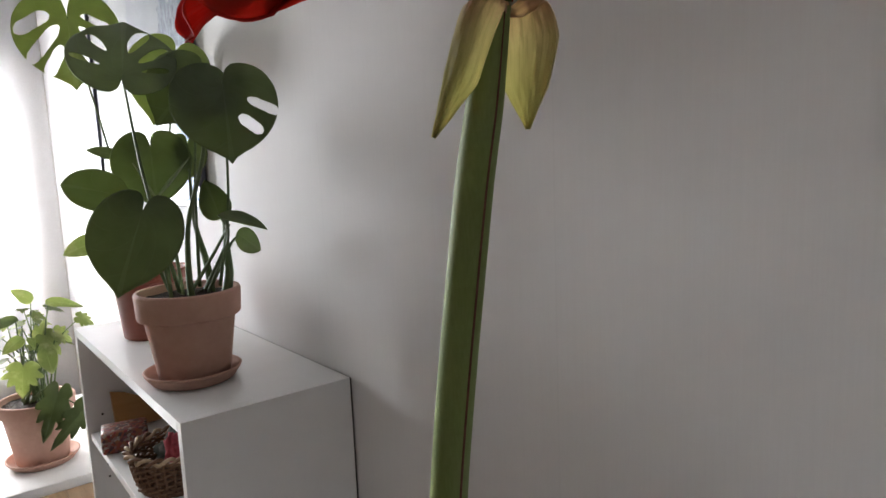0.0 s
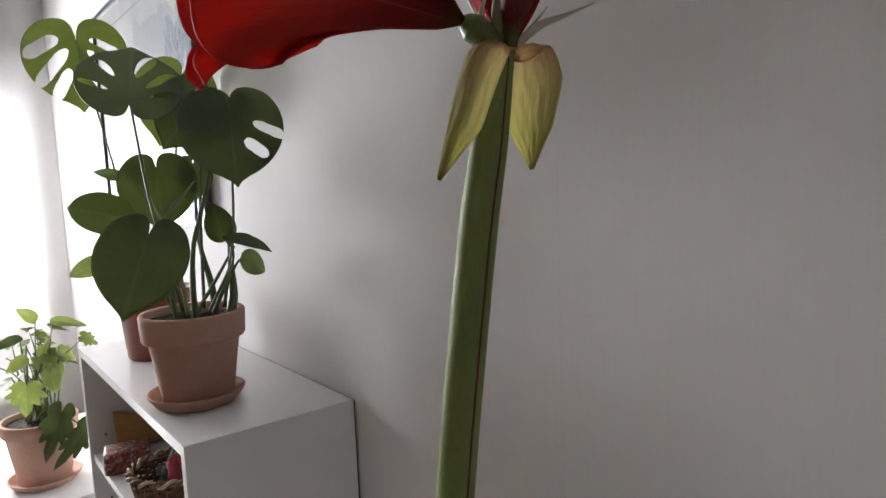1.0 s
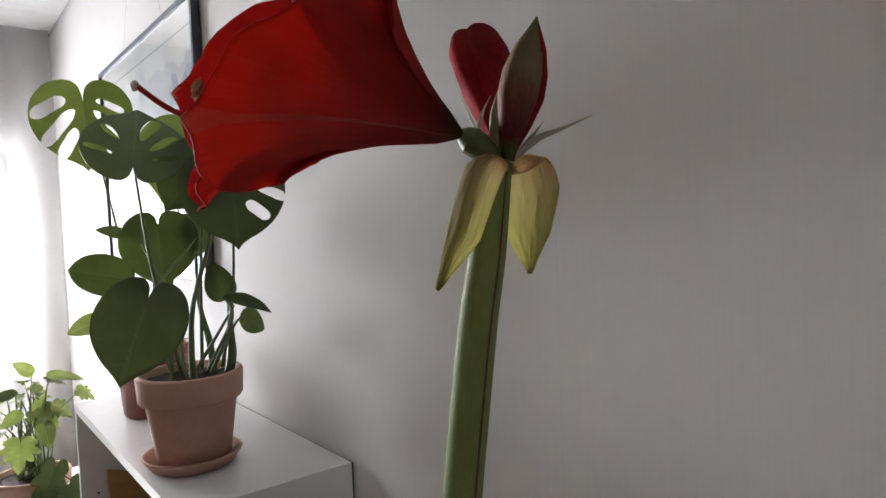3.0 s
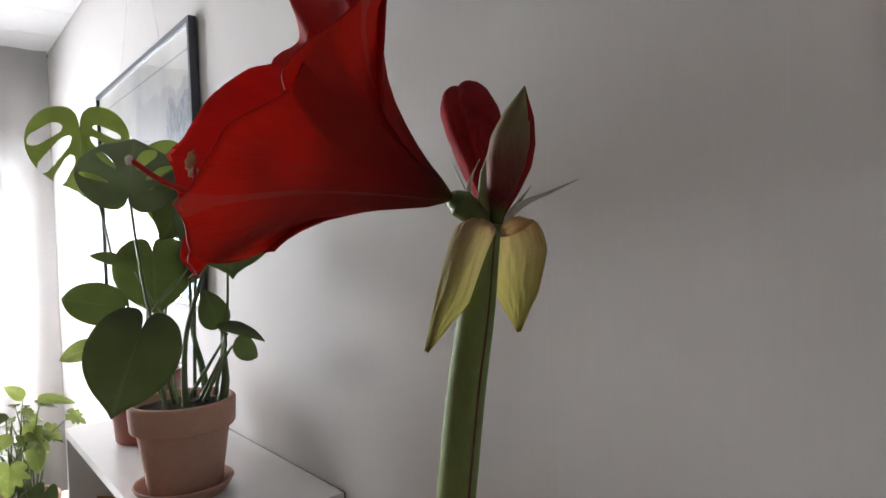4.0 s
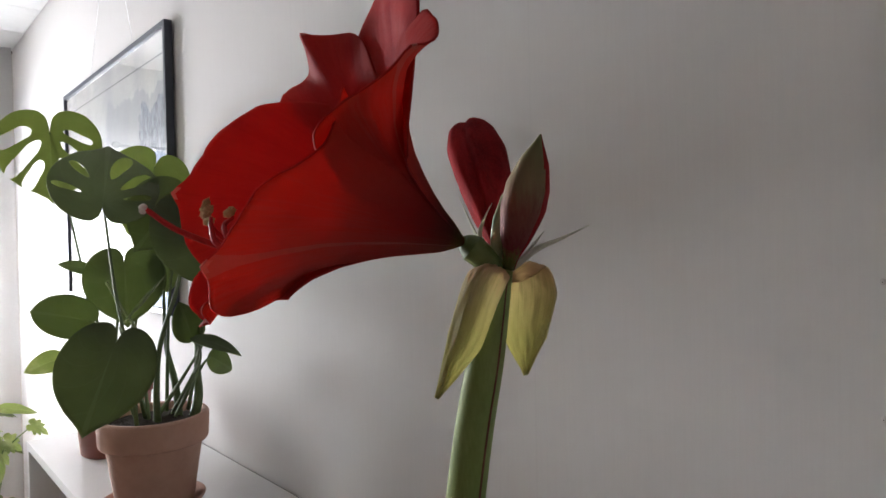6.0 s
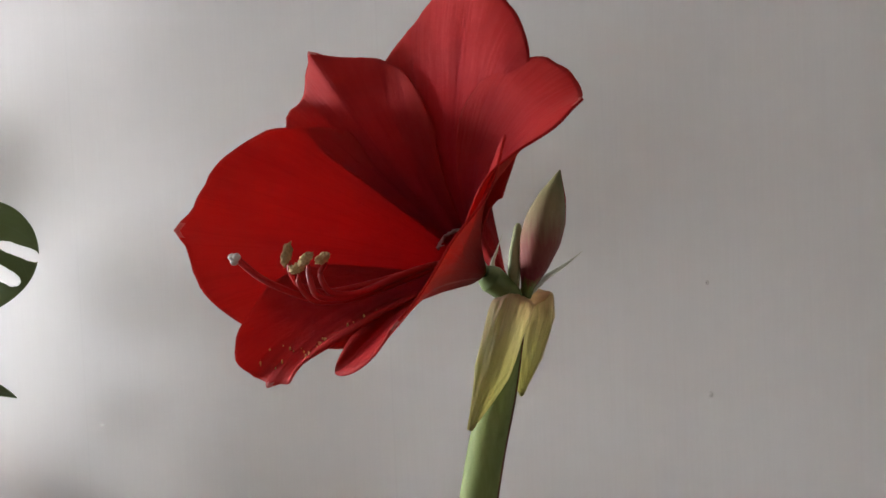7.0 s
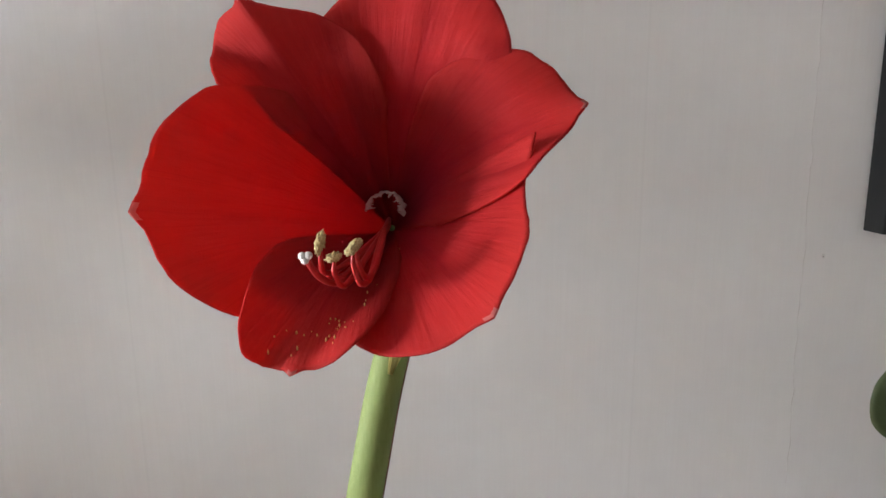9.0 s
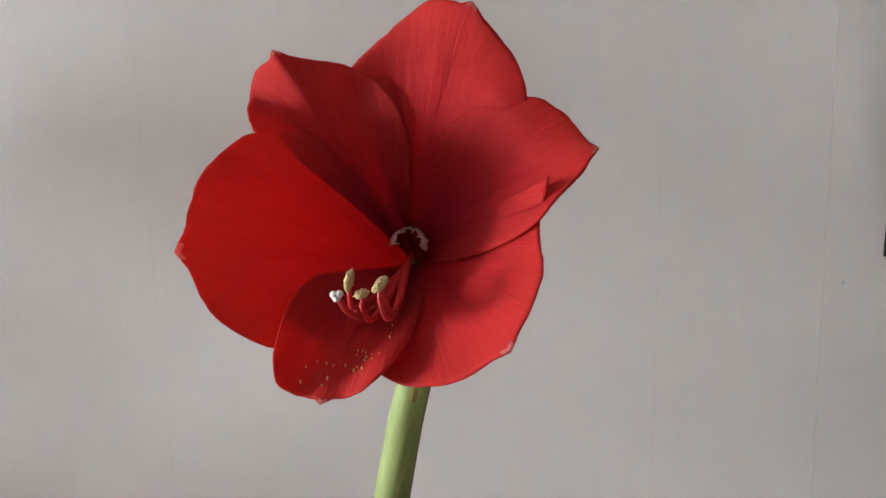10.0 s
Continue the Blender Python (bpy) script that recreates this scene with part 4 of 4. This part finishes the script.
def on_tepal(row, rho, v, seed=0.0):
    """The place on a tepal: rho from the throat to the rim, v across from -1 to 1."""
    angle0, spread, rims, lifts, inner = row
    angle = radians(angle0 + v * spread[0 if v < 0 else 1])
    a = abs(v)
    rim = sway(rims, v) + 0.0024 * math.exp(-(v / 0.045) ** 2)
    rim *= 1 + (0.008 * noise.noise(Vector((v * 5.0, seed * 2.3, 0.5))) + 0.007 * noise.noise(Vector((v * 17.0, seed * 5.1, 2.5)))) * (1 - 0.6 * math.exp(-(v / 0.1) ** 2))
    R = 0.0012 + (rim - 0.0012) * rho
    q = R / 0.072
    s = bell(R, angle) + sway(lifts, v) * q ** 2.5 + (0.0028 * min(1.0, q * 3) if inner else 0.0)
    s += 0.0030 * q * noise.noise(Vector((rho * 2.6, v * 2.2, seed * 3.1)))
    s += 0.0012 * a ** 2 * q * q * math.sin(8 * rho + seed * 2.0 + 3 * v)
    s += 0.0011 * math.exp(-(v * 9) ** 2) * q * (1 if inner else -1)
    s -= 0.0035 * rho ** 8 * (1 - math.exp(-(v / 0.12) ** 2))
    return O + AXIS * s + R * (E1 * math.cos(angle) + E2 * math.sin(angle)), rho


def tepal(row, seed):
    nu, nv = 44, 56
    rad = E1 * math.cos(radians(row[0])) + E2 * math.sin(radians(row[0]))
    pts, us = [], []
    for i in range(nu + 1):
        for k in range(nv + 1):
            p, u = on_tepal(row, i / nu, 2 * k / nv - 1, seed)
            pts.append(p)
            us.append(u)
    bm = bmesh.new()
    uvl = bm.loops.layers.uv.new("UVMap")

    def at(i, k):
        return pts[i * (nv + 1) + k]

    inner, outer = [], []
    for i in range(nu + 1):
        ri, ro = [], []
        for k in range(nv + 1):
            du = at(min(i + 1, nu), k) - at(max(i - 1, 0), k)
            dv = at(i, min(k + 1, nv)) - at(i, max(k - 1, 0))
            nor = du.cross(dv)
            nor = nor.normalized() if nor.length > 1e-12 else rad
            if nor.dot(rad - AXIS * 0.4) < 0:
                nor = -nor
            ri.append(bm.verts.new(at(i, k)))
            ro.append(bm.verts.new(at(i, k) + nor * 0.0007))
        inner.append(ri)
        outer.append(ro)

    def quad(a, uvs, mi):
        f = bm.faces.new(a)
        f.material_index = mi
        for loop, c in zip(f.loops, uvs):
            loop[uvl].uv = c

    for i in range(nu):
        for k in range(nv):
            c = [(us[ii * (nv + 1) + kk], kk / nv) for ii, kk in ((i, k), (i, k + 1), (i + 1, k + 1), (i + 1, k))]
            quad((inner[i][k], inner[i][k + 1], inner[i + 1][k + 1], inner[i + 1][k]), c, 0)
            quad((outer[i + 1][k], outer[i + 1][k + 1], outer[i][k + 1], outer[i][k]), [c[3], c[2], c[1], c[0]], 1)
    for i in range(nu):
        for k in (0, nv):
            c = [(i / nu, k / nv)] * 2 + [((i + 1) / nu, k / nv)] * 2
            quad((inner[i][k], outer[i][k], outer[i + 1][k], inner[i + 1][k]), c, 0)
    for k in range(nv):
        quad((inner[nu][k], inner[nu][k + 1], outer[nu][k + 1], outer[nu][k]), [(1, k / nv)] * 4, 0)
    return part("tepal", bm, [M_PET_IN, M_PET_OUT], flower)


# angle round the axis, spread on either side, radius of the rim and lift along the axis from one margin to the other, inner whorl or outer
TEPALS = {
    "left": (114, (77.7, 59.1), (0.0395, 0.0548, 0.0638, 0.0714, 0.0748, 0.0645, 0.0553), (0.0092, 0.0376, 0.0239, 0.001, -0.0137), False),
    "top": (-23, (64.5, 42), (0.0381, 0.0552, 0.0704, 0.0781, 0.0819, 0.0715, 0.0624), (0.0003, 0.0068, 0.0081, 0.0004, -0.0016), False),
    "low_right": (-145, (56.9, 55.1), (0.0417, 0.0643, 0.0743, 0.074, 0.0671, 0.0574, 0.0581), (-0.0136, 0.0045, 0.0219, 0.0398, 0.0403), False),
    "upper_left": (39.3, (48.2, 24.4), (0.0313, 0.0512, 0.0657, 0.0726, 0.0801, 0.0724, 0.0604), (0.0250, 0.0005, 0.0048, -0.0025, 0.0125), True),
    "right": (-79.6, (46.3, 49), (0.0290, 0.0530, 0.0632, 0.076, 0.0738, 0.0615, 0.0409), (0.0566, 0.0366, 0.0005, 0.0022, 0.0111), True),
    "bottom": (165.1, (32.4, 35.2), (0.0399, 0.0592, 0.079, 0.0771, 0.0716, 0.057, 0.0294), (0.0543, 0.0105, -0.0036, 0.013, 0.0289), True),
}
for num, row in enumerate(TEPALS.values()):
    tepal(row, num + 1)

# stamens and style
THROAT = O + AXIS * 0.014


def stamen(anther, way, size, turn):
    a = Vector(anther)
    end = a + Vector((0.0012, 0, -0.0018))
    part("filament", tube([THROAT, *[Vector(p) for p in way], end], [0.0011, 0.0012, 0.0012, 0.0012, 0.0011, 0.0009, 0.0006][:len(way) + 2], 8, 8), M_FIL, flower)
    bm = bmesh.new()
    bmesh.ops.create_icosphere(bm, subdivisions=4, radius=1.0)
    for v in bm.verts:
        k = 0.86 + 0.30 * noise.noise(v.co * 3.0 + Vector((size * 900, turn, 0))) + 0.34 * noise.noise(v.co * 9.0 + Vector((turn, 0, 3)))
        v.co = Vector((v.co.x * 0.0017 * k, v.co.y * 0.0017 * k, v.co.z * size * k))
    bmesh.ops.transform(bm, matrix=Matrix.Translation(a) @ Euler((radians(turn), radians(turn * 0.6), 0)).to_matrix().to_4x4(), verts=bm.verts)
    part("anther", bm, M_ANTH, flower, "pale yellow pollen-covered anther")


BACK = (0.212, 0.2415, 1.4988)
stamen((0.1455, 0.2611, 1.5062), (BACK, (0.188, 0.2500, 1.4950), (0.166, 0.2585, 1.4925), (0.1535, 0.2610, 1.4950), (0.1475, 0.2612, 1.5000)), 0.0042, 14)
stamen((0.1450, 0.2570, 1.5017), (BACK, (0.186, 0.2470, 1.4950), (0.164, 0.2525, 1.4905), (0.1517, 0.2554, 1.4909), (0.1464, 0.2572, 1.4965)), 0.0028, 70)
stamen((0.1422, 0.2511, 1.5047), (BACK, (0.1842, 0.2441, 1.4957), (0.1587, 0.2465, 1.4917), (0.1455, 0.2491, 1.4930), (0.1436, 0.2510, 1.4989)), 0.0029, 40)
stamen((0.1499, 0.2505, 1.5045), (BACK, (0.1860, 0.2430, 1.4965), (0.1640, 0.2455, 1.4925), (0.1503, 0.2478, 1.4937), (0.1475, 0.2499, 1.4995)), 0.0028, 55)
part("filament", tube([THROAT, BACK, (0.187, 0.2490, 1.4940), (0.168, 0.2555, 1.4905), (0.1528, 0.2599, 1.4938)], [0.0011, 0.0012, 0.0012, 0.0011, 0.0005], 8, 8), M_FIL, flower)
part("style", tube([THROAT, (0.215, 0.241, 1.498), (0.186, 0.250, 1.492), (0.162, 0.257, 1.4895), (0.138, 0.261, 1.4975), (0.1255, 0.263, 1.506)], [0.0011, 0.0012, 0.0012, 0.0012, 0.0011, 0.0010], 8, 8), M_FIL, flower)
bm = bmesh.new()
for d in ((0, 0.0009, 0.0004), (0, -0.0008, 0.0005), (0, 0.0002, -0.0008)):
    bmesh.ops.create_icosphere(bm, subdivisions=2, radius=0.0012, matrix=Matrix.Translation(Vector((0.125, 0.263, 1.506)) + Vector(d)))
part("stigma", bm, M_STIG, flower, "three-lobed white stigma")

# ragged pale fringe in the throat
e1 = AXIS.cross(Vector((0, 1, 0))).normalized()
if e1.z < 0:
    e1 = -e1
e2 = AXIS.cross(e1).normalized()
bm = bmesh.new()
for k in range(46):
    a = radians(-112 + 200 * k / 45)
    d = e1 * math.cos(a) + e2 * math.sin(a)
    r = 0.0084 + 0.0012 * noise.noise(Vector((k * 0.35, 7, 2)))
    b = O + AXIS * 0.026 + d * r
    tube([b, b + AXIS * 0.002 - d * 0.001, b + AXIS * (0.003 + 0.0016 * noise.noise(Vector((k, 1, 1)))) - d * (0.0022 + 0.0034 * noise.noise(Vector((k * 1.7, 3, 1)))) + e2 * (0.0014 * noise.noise(Vector((k * 2.3, 5, 1))))], [0.0006, 0.0005, 0.0002], 5, 3, bm=bm)
part("throat_fringe", bm, M_FRINGE, flower, "ragged pinkish-white fringe inside the throat")
# grains of pollen fallen on the lower tepal
bm = bmesh.new()
rng2 = random.Random(4)
for k in range(30):
    p, _ = on_tepal(TEPALS["bottom"], min(0.95, rng2.gauss(0.82, 0.06)), rng2.gauss(0.15, 0.25), 6)
    p = p + AXIS * 0.0004
    bmesh.ops.create_icosphere(bm, subdivisions=1, radius=rng2.uniform(0.00015, 0.0004), matrix=Matrix.Translation(p) @ Matrix.Diagonal((1, 1, rng2.uniform(0.8, 3.0), 1)))
tagged(part("fallen_pollen", bm, M_POLLEN, flower), "yellow pollen grains scattered on the lower tepal", kind="stuff")


def bud(base, tip, r, shape, mats, label, twist, seed, ridges=3, depth=0.06, groove=0.0):
    """A closed bud of folded tepals."""
    base, tip = Vector(base), Vector(tip)
    d = (tip - base).normalized()
    a = d.cross(Vector((0.2, 1, 0.1))).normalized()
    b = d.cross(a).normalized()
    n, seg = 26, 36
    bm = bmesh.new()
    rows = []
    for i in range(n + 1):
        u = i / n
        rr = r * float(np.interp(u, [p[0] for p in shape], [p[1] for p in shape]))
        row = []
        for k in range(seg):
            t = 2 * math.pi * k / seg
            q = rr * (1 + depth * abs(math.sin(ridges * 0.5 * (t + twist * u))) + 0.03 * noise.noise(Vector((math.cos(t) * 2, math.sin(t) * 2, u * 4 + seed))))
            g = groove * math.exp(-(((t - 0.25 - 0.5 * (1 - u) + math.pi) % (2 * math.pi) - math.pi) / 0.16) ** 2)
            q *= 1 - g
            row.append(bm.verts.new(base + d * ((tip - base).length * u * (1 - 0.16 * g * u)) + a * (q * math.cos(t)) + b * (q * math.sin(t) * 0.86)))
        rows.append(row)
    for i in range(n):
        for k in range(seg):
            f = bm.faces.new((rows[i][k], rows[i][(k + 1) % seg], rows[i + 1][(k + 1) % seg], rows[i + 1][k]))
            f.material_index = 1 if (len(mats) > 1 and seg * 0.31 < (k + i * 0.06) % seg < seg * 0.47) else 0
    bm.faces.new(rows[0][::-1])
    bm.faces.new(rows[-1])
    return part("bud", bm, mats, amaryllis, label)


bn = Nodes("ripening_bud")
bsep = bn.nodes.new("ShaderNodeSeparateXYZ")
bn.link(bn.coords(), bsep.inputs[0])
bstreak = bn.noise(bn.coords((700, 700, 20)), 1.0, 3)
bz = bn.math("ADD", bn.math("DIVIDE", bn.math("SUBTRACT", bsep.outputs[2], 1.483), 0.054), bn.math("MULTIPLY", bn.math("SUBTRACT", bstreak, 0.5), 0.25))
bcol = bn.ramp(bz, [(0.02, (0.10, 0.12, 0.03)), (0.12, (0.15, 0.022, 0.028)), (0.38, (0.22, 0.075, 0.06)), (0.62, (0.27, 0.20, 0.115)), (0.97, (0.20, 0.20, 0.09))])
bn.bump(bstreak, 0.3, 0.0006)
M_BUD1 = bn.finish(bcol, 0.65, spec=0.15)
BUD = ((0, 0.30), (0.08, 0.34), (0.25, 0.72), (0.45, 1.0), (0.62, 0.98), (0.80, 0.66), (0.93, 0.24), (1.0, 0.03))
BUD_OPEN = ((0, 0.18), (0.14, 0.20), (0.3, 0.50), (0.55, 0.92), (0.75, 1.0), (0.9, 0.82), (0.97, 0.5), (1.0, 0.22))
bud((0.2625, 0.2235, 1.4805), (0.265, 0.206, 1.5365), 0.0098, BUD, [M_BUD1, M_BUDR], "closed olive and dark red flower bud", 0.4, 1)
bud((0.2640, 0.2300, 1.4805), (0.305, 0.2885, 1.5565), 0.0138, BUD_OPEN, [M_BUDR, M_BUDR], "dark red flower bud about to open", 1.6, 2, 3, 0.26, 0.34)
part("bud", tube([(0.2620, 0.2285, 1.4800), (0.2600, 0.2276, 1.4900), (0.2615, 0.2270, 1.5010), (0.2650, 0.2268, 1.5110), (0.2660, 0.2268, 1.5135)], [0.0018, 0.0028, 0.0034, 0.0026, 0.0012], 14, 6, flat=0.75), M_BUDLET, amaryllis, "small undeveloped green bud")
part("thread_bract", tube([(0.2645, 0.2235, 1.480), (0.2730, 0.2165, 1.4885), (0.2840, 0.2115, 1.4930), (0.2980, 0.2060, 1.499)], [0.0024, 0.0032, 0.0020, 0.0002], 10, 8, flat=0.4), M_WHISK, amaryllis, "curling pale bract thread")
part("thread_bract", tube([(0.2645, 0.2235, 1.480), (0.2710, 0.2185, 1.4885), (0.2766, 0.2147, 1.4965)], [0.0018, 0.0014, 0.0002], 8, 8, flat=0.4), M_WHISK, amaryllis, "curling pale bract thread")
part("thread_bract", tube([(0.2620, 0.2340, 1.4845), (0.2596, 0.2376, 1.4942), (0.2600, 0.2354, 1.5017), (0.2638, 0.2337, 1.5095)], [0.0012, 0.0012, 0.0008, 0.0002], 8, 8, flat=0.5), M_WHISK, amaryllis, "curling pale bract thread")
part("thread_bract", tube([(0.2630, 0.2380, 1.4900), (0.2625, 0.2430, 1.4960), (0.2622, 0.2490, 1.5060), (0.2620, 0.2535, 1.5140)], [0.0016, 0.0018, 0.0012, 0.0003], 8, 8, flat=0.35), M_WHISK, amaryllis, "curling pale bract thread")

# ---- sideboard below the view, with the amaryllis pot and a round-leaved plant ----
side = thing("sideboard", "plain white sideboard against the wall", "sideboard")
part("top_board", box(0.16, 0.585, -0.75, 0.60, 0.80, 0.822, 0.002), M_LAM, side)
for y in (-0.75, 0.582):
    part("side_panel", box(0.17, 0.58, y, y + 0.018, 0, 0.7995, 0.001), M_LAM, side, smooth=False)
part("back_panel", box(0.572, 0.58, -0.7315, 0.5815, 0.02, 0.7995), M_LAM, side, smooth=False)
for y in (-0.73, -0.29, 0.15):
    d = part("door", box(0.165, 0.183, y, y + 0.43, 0.06, 0.797, 0.002), M_LAM, side, smooth=False)
clay_pot("terracotta_pot", (0.265, 0.300, 0.8225), 0.075, 0.052, 0.140, M_TERRA, "terracotta pot holding the amaryllis bulb", seed=9)
part("bulb", lathe([(0.0001, 0), (0.030, 0.008), (0.041, 0.030), (0.032, 0.058), (0.014, 0.080), (0.0001, 0.090)], (0.264, 0.300, 0.925), 28), simple("brown_bulb_skin", (0.16, 0.08, 0.03), (0.30, 0.17, 0.08), 60, 0.6, 0.4), amaryllis, "brown papery bulb half out of the soil")

P5 = (0.45, -0.30, 0.8225)
clay_pot("terracotta_pot", P5, 0.065, 0.046, 0.120, M_TERRA, "small terracotta pot on the sideboard", seed=10)
pilea = thing("round_leaved_plant", "small plant with round dark green leaves in a pot", "plant")
for k, (b, t) in enumerate((((0.450, -0.222, 1.300), (0.448, -0.214, 1.250)), ((0.43, -0.33, 1.22), (0.42, -0.35, 1.17)), ((0.48, -0.36, 1.25), (0.49, -0.39, 1.20)))):
    part("leaf", leaf_blade(b, t, (-0.95, 0.1, 0.3), width=0.9, outline=((0, 1.0), (45, 0.98), (90, 0.85), (135, 0.68), (180, 0.55)), droop=0.15, seed=40 + k, rings=8, half=24), M_LEAF_D, pilea)
    part("petiole", tube([(0.45, -0.30, 0.925), (0.45 + 0.3 * (b[0] - 0.45), -0.30 + 0.3 * (b[1] + 0.30), 1.1), b], [0.0025, 0.002, 0.0014], 8, 8), M_PETIOLE, pilea)

# ---- floor boards ----
floor = solid("floor", box(BX, WX, SY, NY, -0.06, -0.013), M_GAP, "light oak plank floor", "floor", kind="structure", smooth=False)
plank_mesh = {}
x = BX
col = 0
while x < WX - 0.01:
    w = min(0.14, WX - x)
    y = SY - (0.37 * col) % 1.0
    while y < NY:
        y0, y1 = max(y, SY), min(y + 1.2, NY)
        if y1 - y0 > 0.03:
            key = (round(w, 3), round(y1 - y0, 3))
            if key not in plank_mesh:
                me = bpy.data.meshes.new("plank")
                b = box(0.0008, w - 0.0008, 0.0008, key[1] - 0.0008, -0.012, 0, 0.0008)
                b.to_mesh(me)
                b.free()
                me.materials.append(M_FLOOR)
                plank_mesh[key] = me
            p = new("plank", plank_mesh[key])
            p.location = (x, y0, 0)
            p.parent = floor
        y += 1.2
    x += 0.14
    col += 1
